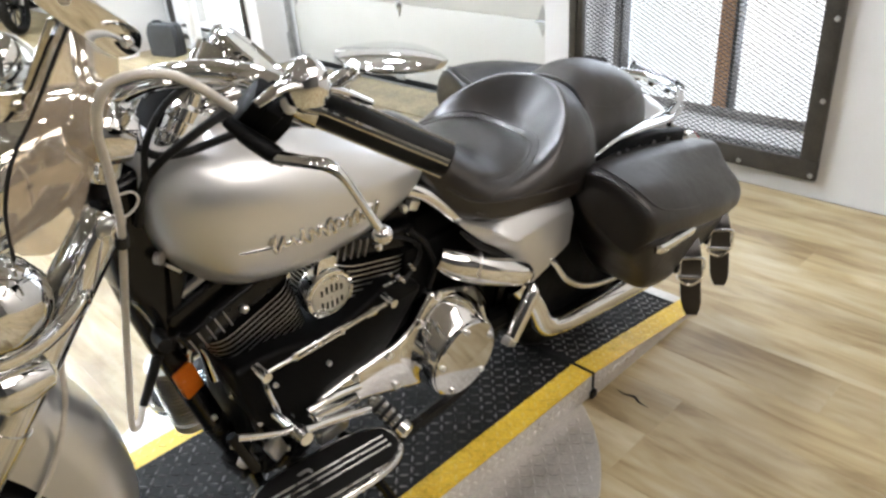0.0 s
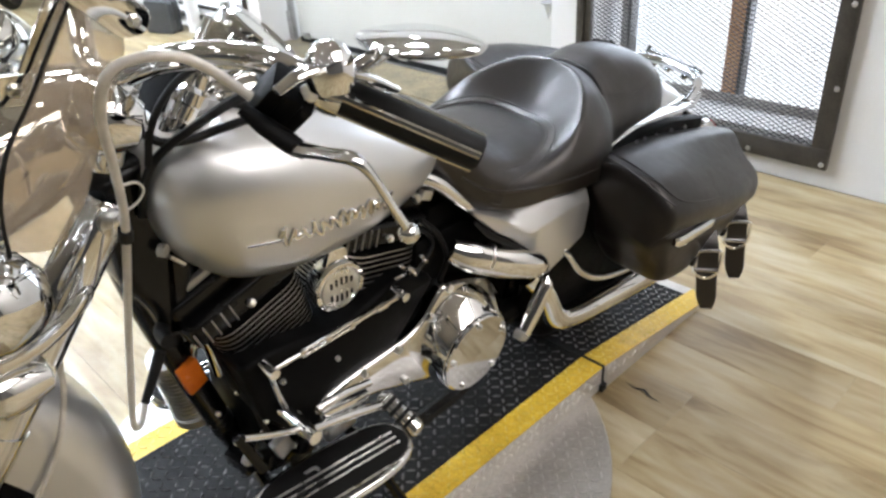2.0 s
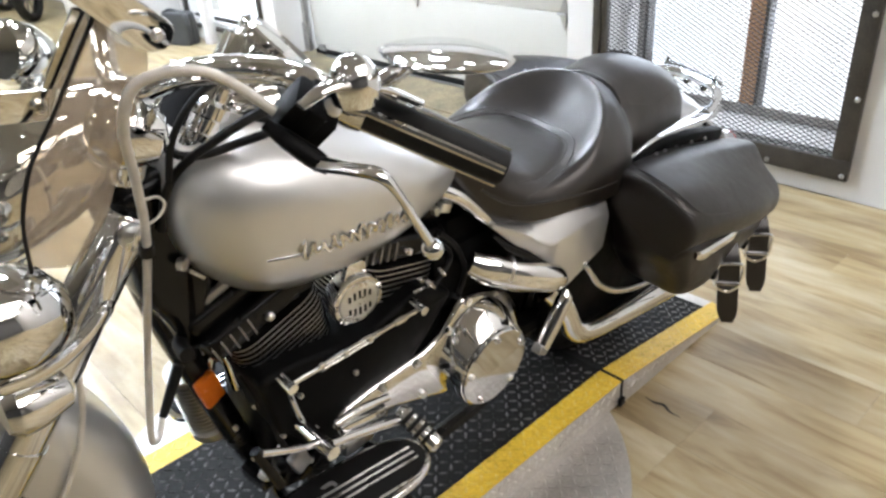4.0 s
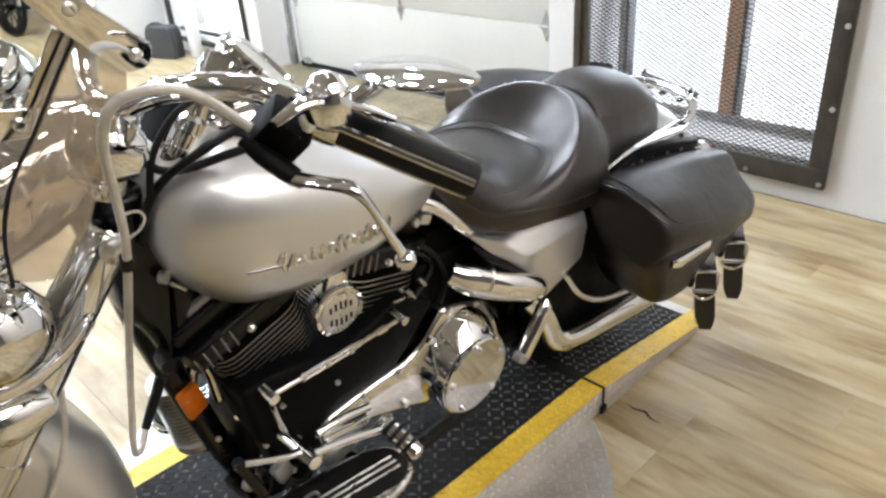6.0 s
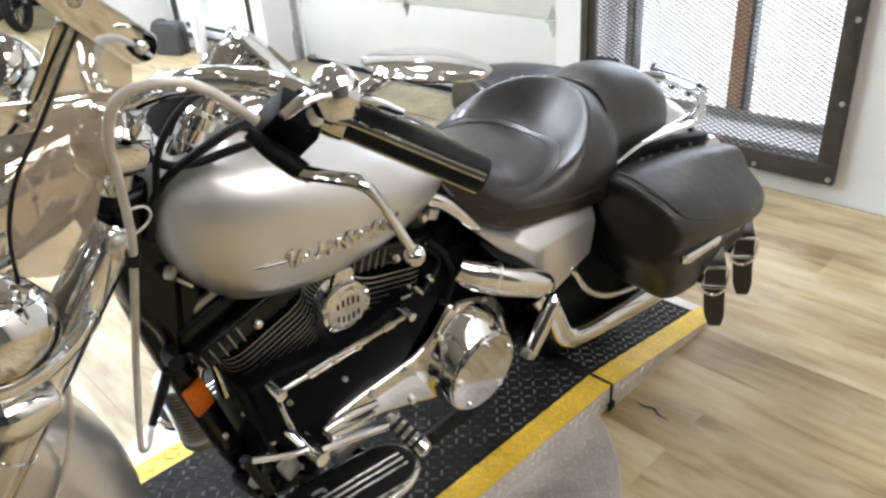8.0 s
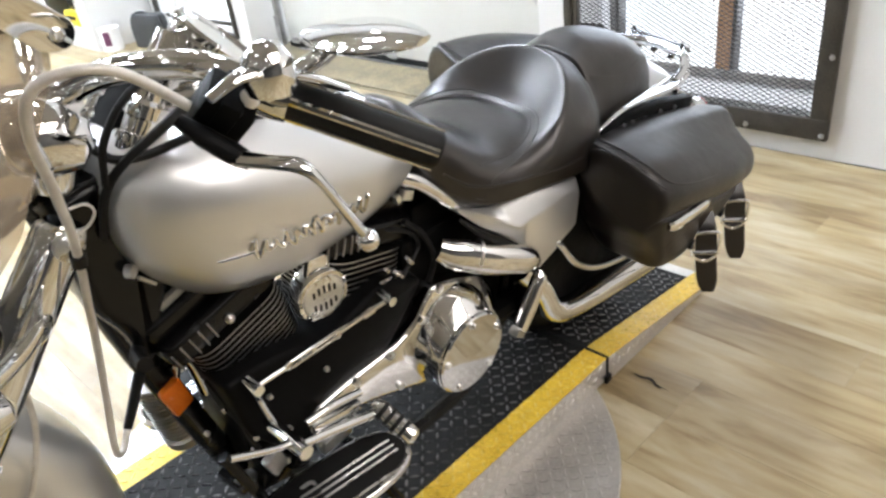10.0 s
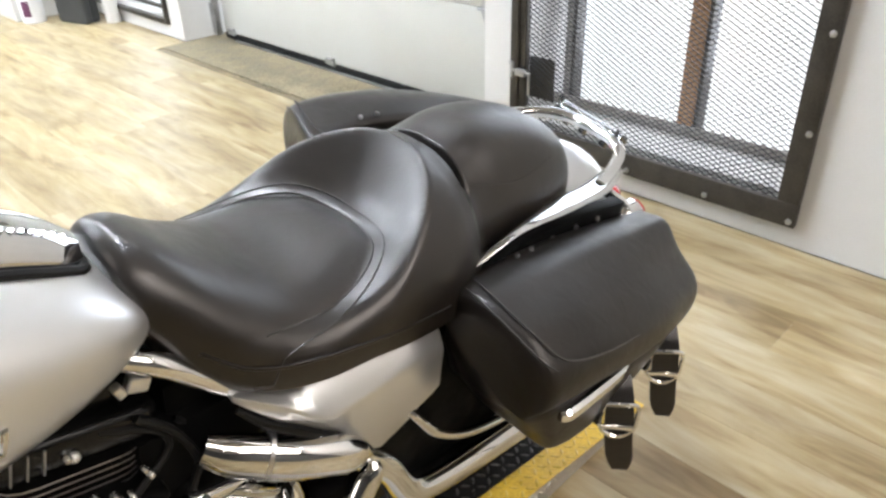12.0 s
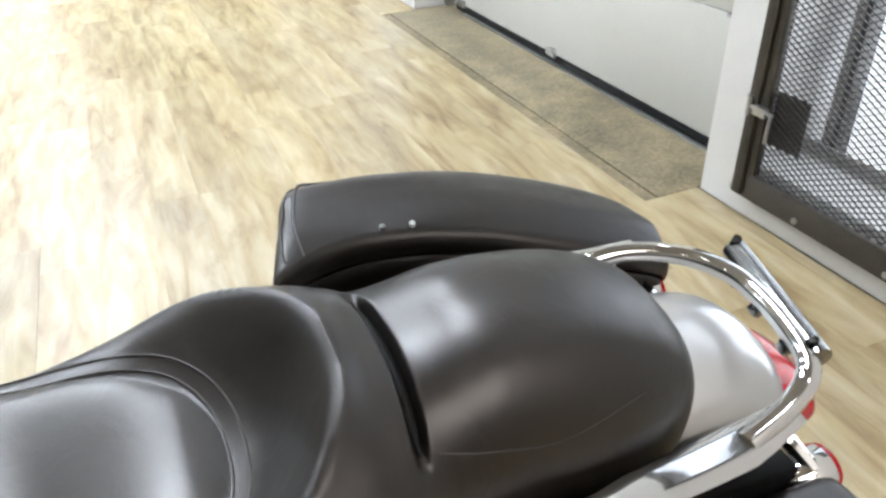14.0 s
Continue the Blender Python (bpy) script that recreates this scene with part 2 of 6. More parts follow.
def glass(name, colour, rough=0.02, gloss=1.0, film=None):
    mat, nt, bsdf = material(name)
    out = nt.nodes["Material Output"]
    tr = nt.nodes.new("ShaderNodeBsdfTransparent")
    tr.inputs[0].default_value = (*colour, 1)
    gl = nt.nodes.new("ShaderNodeBsdfGlossy")
    gl.inputs["Roughness"].default_value = rough
    lw = nt.nodes.new("ShaderNodeLayerWeight")
    pw = nt.nodes.new("ShaderNodeMath")
    pw.operation, pw.inputs[1].default_value = "POWER", 5.0
    nt.links.new(lw.outputs["Facing"], pw.inputs[0])
    fr = nt.nodes.new("ShaderNodeMath")
    fr.operation = "MULTIPLY_ADD"
    fr.inputs[1].default_value, fr.inputs[2].default_value = 0.8 * gloss, 0.04 * gloss
    nt.links.new(pw.outputs[0], fr.inputs[0])
    clear = tr.outputs[0]
    if film:
        df = nt.nodes.new("ShaderNodeBsdfDiffuse")
        df.inputs[0].default_value = (*film, 1)
        ms = nt.nodes.new("ShaderNodeMixShader")
        ms.inputs[0].default_value = 0.34
        nt.links.new(tr.outputs[0], ms.inputs[1])
        nt.links.new(df.outputs[0], ms.inputs[2])
        clear = ms.outputs[0]
    mx = nt.nodes.new("ShaderNodeMixShader")
    nt.links.new(fr.outputs[0], mx.inputs[0])
    nt.links.new(clear, mx.inputs[1])
    nt.links.new(gl.outputs[0], mx.inputs[2])
    nt.links.new(mx.outputs[0], out.inputs[0])
    return mat


CLEAR = glass("clear_screen", (0.95, 0.945, 0.92))
SCREEN = glass("windscreen_plastic", (0.93, 0.925, 0.90), gloss=0.35)
SMOKED = glass("smoked_screen", (0.90, 0.86, 0.80), gloss=0.6, film=(0.40, 0.345, 0.285))
DIAL = surface("dial_face", (0.50, 0.49, 0.46), (0.62, 0.61, 0.58), (0.2, 0.3), 0.3, 10, 90, 0)

# ---------------------------------------------------------------- mesh helpers


def link_bm(name, bm, mat, parent=None, smooth=True):
    me = bpy.data.meshes.new(name)
    bmesh.ops.recalc_face_normals(bm, faces=bm.faces[:])
    bm.to_mesh(me)
    bm.free()
    for m in mat if isinstance(mat, (list, tuple)) else [mat]:
        me.materials.append(m)
    if smooth:
        me.shade_smooth()
        me.set_sharp_from_angle(angle=radians(38))
    ob = new(name, me)
    ob.parent = parent
    return ob


def part(name, bm, mat, parent, label="", smooth=True):
    """Links a bmesh as one mesh under a thing or under a part."""
    ob = link_bm(name, bm, mat, parent, smooth)
    if label:
        ob["label"] = label
    return ob


def thing(name, label, category, m=None, group="", kind=""):
    """An empty that carries the parts of one thing."""
    ob = new(name)
    if m is not None:
        ob.matrix_world = m
    return tagged(ob, label, category, group, kind)


def solid(name, bm, mat, label, category, group="", kind="", smooth=True):
    return tagged(link_bm(name, bm, mat, None, smooth), label, category, group, kind)


def V(*a):
    return Vector(a)


def spline(pts, n=6, closed=False):
    pts = [Vector(p) for p in pts]
    out = []
    k = len(pts)
    for i in range(k if closed else k - 1):
        a = pts[(i - 1) % k] if closed or i else pts[0] * 2 - pts[1]
        b, c = pts[i], pts[(i + 1) % k]
        d = pts[(i + 2) % k] if closed or i + 2 < k else pts[-1] * 2 - pts[-2]
        for s in range(n):
            t = s / n
            out.append(0.5 * ((2 * b) + (c - a) * t + (2 * a - 5 * b + 4 * c - d) * t * t + (3 * b - a - 3 * c + d) * t ** 3))
    if not closed:
        out.append(pts[-1])
    return out


def loft(bm, rings, caps=True, closed=True):
    vs = [[bm.verts.new(p) for p in ring] for ring in rings]
    for a, b in zip(vs, vs[1:]):
        n = len(a)
        for i in range(n if closed else n - 1):
            bm.faces.new((a[i], a[(i + 1) % n], b[(i + 1) % n], b[i]))
    if caps:
        bm.faces.new(vs[0])
        bm.faces.new(vs[-1])
    return vs


def tube(bm, pts, r, seg=10, n=5, smooth=True, flat=1.0):
    """A round (or, with flat, oval) bar along points; r may be a list, one for each point."""
    line = spline(pts, n) if smooth and len(pts) > 2 else [Vector(p) for p in pts]
    rs = r if isinstance(r, (list, tuple)) else [r] * len(pts)
    rings = []
    up = None
    for i, p in enumerate(line):
        d = (line[min(i + 1, len(line) - 1)] - line[max(i - 1, 0)]).normalized()
        if up is None:
            up = d.orthogonal().normalized() if abs(d.z) > 0.9 else V(0, 0, 1)
        side = d.cross(up).normalized()
        up = side.cross(d).normalized()
        f = i / (len(line) - 1) * (len(rs) - 1)
        k = min(int(f), len(rs) - 2)
        rad = rs[k] + (rs[k + 1] - rs[k]) * (f - k)
        rings.append([p + (side * math.cos(a) + up * math.sin(a) * flat) * rad for a in (2 * math.pi * j / seg for j in range(seg))])
    loft(bm, rings)
    return bm


def lathe(bm, prof, m=Matrix(), seg=32, caps=True):
    """Turns (radius, height) points about the z axis of the pose m."""
    rings = [[m @ V(r * math.cos(a), r * math.sin(a), h) for a in (2 * math.pi * j / seg for j in range(seg))] for r, h in prof]
    loft(bm, rings, caps)
    return bm


def box(bm, sx, sy, sz, m=Matrix(), bev=0.003, seg=2):
    made = bmesh.ops.create_cube(bm, size=1.0, matrix=m @ Matrix.Diagonal((sx, sy, sz, 1)))
    if bev:
        es = {e for v in made["verts"] for e in v.link_edges}
        bmesh.ops.bevel(bm, geom=list(es), offset=bev, segments=seg, affect="EDGES", profile=0.5)
    return bm


def slab(bm, x0, x1, y0, y1, z0, z1, bev=0.0):
    return box(bm, x1 - x0, y1 - y0, z1 - z0, pose((x0 + x1) / 2, (y0 + y1) / 2, (z0 + z1) / 2), bev)


def prism(bm, poly, depth, m=Matrix(), bev=0.004, seg=2):
    """A plate: the outline lies in the pose's xy plane, its thickness along z."""
    a = [bm.verts.new(m @ V(x, y, 0)) for x, y in poly]
    b = [bm.verts.new(m @ V(x, y, depth)) for x, y in poly]
    n = len(a)
    fs = [bm.faces.new(a), bm.faces.new(b)] + [bm.faces.new((a[i], a[(i + 1) % n], b[(i + 1) % n], b[i])) for i in range(n)]
    bmesh.ops.recalc_face_normals(bm, faces=fs)
    if bev:
        es = {e for f in fs[:2] for e in f.edges}
        bmesh.ops.bevel(bm, geom=list(es), offset=bev, segments=seg, affect="EDGES", profile=0.5)
    return bm


def rounded(poly, r, n=4):
    """A 2D outline with its corners rounded."""
    out = []
    k = len(poly)
    for i in range(k):
        a, b, c = (Vector(poly[j % k]) for j in (i - 1, i, i + 1))
        da, dc = (a - b), (c - b)
        ra = min(r, da.length * 0.45, dc.length * 0.45)
        p, q = b + da.normalized() * ra, b + dc.normalized() * ra
        for s in range(n + 1):
            t = s / n
            out.append(tuple((1 - t) ** 2 * p + 2 * t * (1 - t) * b + t * t * q))
    return out


def interp(rows, x):
    """Smooth reading of a table of rows (x, values...) at x."""
    if x <= rows[0][0]:
        return rows[0][1:]
    for i in range(len(rows) - 1):
        if x <= rows[i + 1][0]:
            a, b, c, d = rows[max(i - 1, 0)], rows[i], rows[i + 1], rows[min(i + 2, len(rows) - 1)]
            h = c[0] - b[0]
            t = (x - b[0]) / h
            res = []
            for k in range(1, len(b)):
                m0 = (c[k] - a[k]) / (c[0] - a[0]) * h
                m1 = (d[k] - b[k]) / (d[0] - b[0]) * h
                res.append((2 * t ** 3 - 3 * t * t + 1) * b[k] + (t ** 3 - 2 * t * t + t) * m0 + (-2 * t ** 3 + 3 * t * t) * c[k] + (t ** 3 - t * t) * m1)
            return tuple(res)
    return rows[-1][1:]


# ---------------------------------------------------------------- the room
WALL_X, DOOR_X, TOP = 3.26, 3.50, 3.4

bm = bmesh.new()
slab(bm, -7.0, 6.0, -5.0, 18.0, -0.12, -0.006)
solid("floor", bm, CONCRETE, "screed under a floor of oak-look vinyl planks", "floor", kind="structure")
floor = bpy.data.objects["floor"]

bm = bmesh.new()
slab(bm, 3.08, DOOR_X + 0.06, 2.70, 5.42, -0.004, 0.003, 0.001)
solid("door_apron", bm, CONCRETE, "stained bare concrete strip along the garage door", "concrete apron", kind="structure")

bm = bmesh.new()
slab(bm, -7, 6, -5, 18, TOP, TOP + 0.15)
solid("ceiling", bm, CEILPAINT, "plain dull grey-brown ceiling over the workshop", "ceiling", kind="structure")


def wall(name, boxes, label, paint=WALLPAINT):
    b = bmesh.new()
    for v in boxes:
        slab(b, *v)
    return solid(name, b, paint, label, "wall", kind="structure", smooth=False)


wall("wall_east", [
    (WALL_X, 3.62, -5, 1.29, 0, TOP), (WALL_X, 3.62, 1.29, 2.50, 0, 0.10), (WALL_X, 3.62, 1.29, 2.50, 2.25, TOP),
    (WALL_X, 3.62, 2.50, 2.69, 0, TOP), (WALL_X, 3.62, 2.69, 5.44, 2.45, TOP),
    (WALL_X, 3.62, 5.44, 5.62, 0, TOP), (WALL_X, 3.62, 5.62, 6.98, 0, 0.10), (WALL_X, 3.62, 5.62, 6.98, 2.2, TOP),
    (WALL_X, 3.62, 6.98, 18, 0, TOP)], "white painted wall with a barred window, a garage door and a small window")
# west and south walls are out of view, darkened as if unlit
wall("wall_west", [(-7.15, -7, -5, 18, 0, TOP)], "unseen wall, its colour darkened to keep reflections on the motorcycle dark", DIMWALL)
wall("wall_south", [(-7, WALL_X, -5.15, -5, 0, TOP)], "unseen wall, its colour darkened to keep reflections on the motorcycle dark", DIMWALL)
wall("wall_north", [(-7, WALL_X, 18, 18.15, 0, TOP)], "white painted wall at the far end of the workshop")

bm = bmesh.new()
slab(bm, 3.80, 3.82, 0.6, 8.0, -0.3, 3.2)
solid("backdrop", bm, DAYGLOW, "bright overcast daylight outside the windows", "daylight", kind="structure")

# round ceiling lamps
bm = bmesh.new()
lathe(bm, [(0.05, 0.0), (0.05, -0.02), (0.008, -0.03), (0.008, -0.34), (0.05, -0.36), (0.06, -0.39)], seg=24)
lamp0 = thing("ceiling_lamp", "round white globe lamp hung from the ceiling, switched on", "lamp", pose(-4.0, -2.6, TOP), "ceiling lamps")
part("housing", bm, WHITEPLASTIC, lamp0)
bm = bmesh.new()
lathe(bm, [(0.043 * math.sin(math.pi * k / 12) + 0.0005, -0.425 + 0.043 * math.cos(math.pi * k / 12)) for k in range(13)], seg=24)
part("diffuser", bm, LAMPGLOW, lamp0)
for i in range(5):
    for j in range(5):
        if i or j:
            copy_thing(lamp0, pose(-4.0 + 1.7 * i + 0.15 * (j % 2), -2.6 + 1.75 * j, TOP))


# unseen panel lights added over the long part of the workshop, for seat sheen
panel0 = thing("ceiling_panel", "unseen flat cool white light panel, added on the ceiling for sheen on the seat", "lamp", pose(0.2, 16.2, TOP), "ceiling panels")
bm = bmesh.new()
slab(bm, -0.17, 0.17, -0.23, 0.23, -0.05, -0.002, 0.006)
part("frame", bm, WHITEPLASTIC, panel0)
bm = bmesh.new()
slab(bm, -0.15, 0.15, -0.21, 0.21, -0.056, -0.0505)
part("diffuser", bm, PANELGLOW, panel0)
# spots chosen by where the seat leather would mirror an added panel
for x, y in ((1.80, 2.45), (1.80, 4.05), (-0.25, 3.9), (1.6, 7.0), (1.1, 8.4), (-0.25, 5.6), (-1.3, 7.4), (0.8, 6.7), (0.2, 7.7), (-2.9, 4.6), (-2.9, 6.3), (0.3, 9.2), (-1.3, 10.9), (0.3, 12.7)):
    copy_thing(panel0, pose(x, y, TOP))


# warm panels behind the camera
warm0 = thing("warm_panel", "flat warm white light panel on the ceiling, switched on", "lamp", pose(0.9, -1.3, TOP), "warm panels")
bm = bmesh.new()
slab(bm, -0.62, 0.62, -0.62, 0.62, -0.05, -0.002, 0.006)
part("frame", bm, WHITEPLASTIC, warm0)
bm = bmesh.new()
slab(bm, -0.60, 0.60, -0.60, 0.60, -0.056, -0.0505)
part("diffuser", bm, WARMGLOW, warm0)
for x, y in ((2.3, -1.3), (0.9, -3.0), (2.3, -3.0)):
    copy_thing(warm0, pose(x, y, TOP))

# ---------------------------------------------------------------- garage door
door = thing("garage_door", "cream sectional garage door, closed, with a black rubber bottom seal", "garage door", kind="structure")
for k in range(5):
    bm = bmesh.new()
    z0, z1 = 0.045 + 0.4865 * k, 0.045 + 0.4865 * (k + 1)
    slab(bm, DOOR_X, DOOR_X + 0.045, 2.73, 5.30, z0 + 0.0012, z1 - 0.0012, 0.003)
    part("door_section", bm, DOORPAINT, door)
bm = bmesh.new()
slab(bm, DOOR_X - 0.004, DOOR_X + 0.05, 2.73, 5.30, 0.004, 0.044, 0.006)
part("bottom_seal", bm, RUBBER, door, "black rubber bottom seal")
bm = bmesh.new()
slab(bm, DOOR_X - 0.03, DOOR_X - 0.006, 2.9, 5.15, 0.003, 0.010, 0.002)
part("sill_strip", bm, STEEL, door)
# pull handle with its diamond plate
bm = bmesh.new()
hy = 4.075
prism(bm, [(0, -0.075), (0.032, 0.0), (0, 0.05), (-0.032, 0.0)], 0.006, Matrix.Translation((DOOR_X - 0.001, hy, 0.53)) @ Matrix(((0, 0, -1, 0), (1, 0, 0, 0), (0, 1, 0, 0), (0, 0, 0, 1))), 0.002)
lathe(bm, [(0.018, 0), (0.018, 0.012), (0.010, 0.02)], pose(DOOR_X - 0.006, hy, 0.53, 0, -90, 0), 16)
part("hinge_plate", bm, STEEL, door)
bm = bmesh.new()
tube(bm, [(DOOR_X - 0.01, hy, 0.56), (DOOR_X - 0.012, hy, 0.60), (DOOR_X - 0.05, hy + 0.012, 0.615), (DOOR_X - 0.055, hy + 0.012, 0.66), (DOOR_X - 0.045, hy + 0.008, 0.70), (DOOR_X - 0.006, hy, 0.715)], 0.007, 8)
part("pull_handle", bm, STEEL, door)
for y in (5.255, 2.895):
    for z in (0.53, 1.018):
        bm = bmesh.new()
        prism(bm, [(0, -0.085), (0.035, 0.0), (0, 0.085), (-0.035, 0.0)], 0.006, Matrix.Translation((DOOR_X - 0.001, y, z)) @ Matrix(((0, 0, -1, 0), (1, 0, 0, 0), (0, 1, 0, 0), (0, 0, 0, 1))), 0.002)
        tube(bm, [(DOOR_X - 0.022, y - 0.03, z), (DOOR_X - 0.022, y + 0.03, z)], 0.009, 8)
        part("hinge", bm, STEEL, door)
for y in (5.20, 4.115, 2.80):
    bm = bmesh.new()
    box(bm, 0.03, 0.06, 0.035, pose(DOOR_X - 0.014, y, 0.062), 0.004)
    tube(bm, [(DOOR_X - 0.02, y - 0.05, 0.05), (DOOR_X - 0.02, y + 0.01, 0.05)], 0.012, 8)
    part("bottom_bracket", bm, STEEL, door)
for y in (5.335, 2.715):
    bm = bmesh.new()
    slab(bm, DOOR_X - 0.055, DOOR_X - 0.008, y - 0.012, y + 0.012, 0.02, 2.4, 0.002)
    slab(bm, DOOR_X - 0.060, DOOR_X - 0.055, y - 0.03, y + 0.03, 0.03, 0.24, 0.001)
    for z in (0.06, 0.14, 0.2):
        lathe(bm, [(0.008, 0), (0.008, 0.007), (0.004, 0.009)], pose(DOOR_X - 0.060, y, z, 0, -90, 0), 8)
    part("door_track", bm, STEEL, door)

# ---------------------------------------------------------------- barred window
cage = thing("window_gate", "hinged dark steel window gate of expanded metal mesh, closed and bolted", "security gate")
CX, Y0, Y1, Z0, Z1 = 3.225, 1.280, 2.510, 0.090, 2.20
for nm, s in (("bottom_rail", (CX - 0.012, CX + 0.018, Y0, Y1, Z0, Z0 + 0.085)), ("top_rail", (CX - 0.012, CX + 0.018, Y0, Y1, Z1 - 0.085, Z1)),
              ("right_stile", (CX - 0.012, CX + 0.018, Y0, Y0 + 0.072, Z0 + 0.0855, Z1 - 0.0855)), ("left_stile", (CX - 0.012, CX + 0.018, Y1 - 0.080, Y1, Z0 + 0.0855, Z1 - 0.0855))):
    bm = bmesh.new()
    slab(bm, *s, 0.004)
    part(nm, bm, BRONZE, cage)
bm = bmesh.new()
slab(bm, CX - 0.024, CX - 0.013, Y1 - 0.050, Y1 - 0.012, Z0 + 0.01, Z1, 0.003)
part("hinge_bar", bm, BRONZE, cage)
for z in [0.112 + 0.31 * k for k in range(7)]:
    for y in (Y0 + 0.020, Y1 - 0.006):
        bm = bmesh.new()
        lathe(bm, [(0.011, 0), (0.010, 0.005), (0.004, 0.008)], pose(CX - 0.012, y, z, 0, -90, 0), 10)
        part("bolt", bm, STEEL, cage)
for y in (1.60, 1.92, 2.24):
    bm = bmesh.new()
    lathe(bm, [(0.011, 0), (0.010, 0.005), (0.004, 0.008)], pose(CX - 0.012, y, 0.112, 0, -90, 0), 10)
    part("bolt", bm, STEEL, cage)
# expanded mesh: every strand is a bent flat ribbon
bm = bmesh.new()
DW, DH, my0, my1, mz0, mz1 = 0.036, 0.0185, Y0 + 0.066, Y1 - 0.076, Z0 + 0.08, Z1 - 0.08
cols = int((my1 - my0) / DW)
verts, faces = [], []


def strand(p, q, w=0.0015, d=0.0024):
    k = len(verts)
    for (py, pz) in (p, q):
        for sx, sz in ((-d, -w), (d, -w), (d, w), (-d, w)):
            verts.append((CX + 0.004 + sx, py, pz + sz))
    for j in range(4):
        faces.append((k + j, k + (j + 1) % 4, k + 4 + (j + 1) % 4, k + 4 + j))


z, row = mz0, 0
while z < mz1:
    o = (row % 2) * DW / 2
    for c in range(cols):
        y = my0 + o + c * DW
        strand((y, z), (y + DW / 2, z + DH / 2))
        strand((y + DW / 2, z + DH / 2), (y + DW, z))
    z += DH / 2
    row += 1
bm.free()
me = bpy.data.meshes.new("mesh_panel")
me.from_pydata(verts, [], faces)
me.materials.append(MESHSTEEL)
mp_ob = new("mesh_panel", me)
mp_ob.parent = cage
# lock plate and slide bolt
bm = bmesh.new()
slab(bm, CX + 0.010, CX + 0.014, 2.30, 2.425, 0.29, 0.46, 0.001)
part("lock_plate", bm, BRONZE, cage, "square dark steel lock plate")
bm = bmesh.new()
box(bm, 0.02, 0.05, 0.03, pose(CX - 0.028, 2.44, 0.395), 0.004)
tube(bm, [(CX - 0.03, 2.49, 0.40), (CX - 0.032, 2.40, 0.40), (CX - 0.04, 2.388, 0.395), (CX - 0.045, 2.385, 0.36), (CX - 0.045, 2.385, 0.315)], 0.006, 8)
tube(bm, [(CX - 0.03, 2.485, 0.43), (CX - 0.03, 2.485, 0.37)], 0.009, 8)
part("slide_bolt", bm, STEEL, cage, "galvanised slide bolt")

win = thing("window_1", "tall timber window behind the steel gate, bright with daylight", "window", kind="structure")
bm = bmesh.new()
slab(bm, 3.262, 3.56, 1.295, 2.495, 0.10, 0.190, 0.004)
part("window_sill", bm, WALLPAINT, win, "white painted sill")
for y0, y1 in ((2.400, 2.436), (1.815, 1.885), (1.295, 1.35)):
    bm = bmesh.new()
    slab(bm, 3.49, 3.55, y0, y1, 0.193, 2.24, 0.004)
    part("window_post", bm, POSTWOOD if y0 < 2.3 else SILL, win)
    bm = bmesh.new()
    slab(bm, 3.485, 3.555, y0 - 0.018, y0 - 0.001, 0.193, 2.24, 0.003)
    part("window_frame", bm, BRONZE, win)
bm = bmesh.new()
slab(bm, 3.475, 3.488, 1.30, 2.49, 0.192, 0.235, 0.003)
part("bottom_bead", bm, SILL, win)
for y0, y1 in ((1.89, 2.35), (1.36, 1.78)):
    bm = bmesh.new()
    slab(bm, 3.515, 3.521, y0, y1, 0.2, 2.24)
    p = part("pane", bm, CLEAR, win)
    p.visible_shadow = False

# ---------------------------------------------------------------- small window and its corner
win2 = thing("window_2", "black framed window low in the white wall", "window", kind="structure")
for nm, s in (("window_frame", (3.235, 3.275, 5.61, 5.645, 0.09, 2.2)), ("window_frame", (3.235, 3.275, 6.88, 6.92, 0.09, 2.2)),
              ("window_frame", (3.235, 3.275, 5.645, 6.88, 0.09, 0.125)), ("inner_frame", (3.30, 3.33, 5.70, 5.72, 0.19, 2.2)),
              ("inner_frame", (3.30, 3.33, 5.72, 6.86, 0.165, 0.192)), ("meeting_box", (3.24, 3.31, 5.72, 5.95, 0.72, 0.95))):
    bm = bmesh.new()
    slab(bm, *s, 0.004)
    part(nm, bm, BRONZE, win2)
bm = bmesh.new()
slab(bm, 3.275, 3.60, 5.625, 6.975, 0.101, 0.16, 0.003)
part("window_sill", bm, WALLPAINT, win2)
bm = bmesh.new()
slab(bm, 3.36, 3.366, 5.74, 6.86, 0.2, 2.2)
part("pane", bm, CLEAR, win2).visible_shadow = False

bm = bmesh.new()
tube(bm, [(3.20, 6.42, 0.0), (3.20, 6.42, TOP)], 0.055, 20, smooth=False)
solid("floor_pipe", bm, WALLPAINT, "white painted upright pipe before the small window", "pipe", kind="structure")

# ---------------------------------------------------------------- turntable and lift deck
DX, DY, DR, DH0, DECK = 1.04, 1.58, 0.645, 0.010, 0.084
EY0, EY1, XF, XR, XE = 1.235, 1.925, 0.446, 1.634, 2.235


def lug(m):
    """One raised lug of tread plate, as corner points and faces."""
    k = 0.5
    base = [V(-0.0118, 0, 0), V(-0.005, -0.0030, 0), V(0.005, -0.0030, 0), V(0.0118, 0, 0), V(0.005, 0.0030, 0), V(-0.005, 0.0030, 0)]
    top = [V(p.x * 0.72, p.y * k, 0.0024) for p in base]
    return [m @ p for p in base + top]


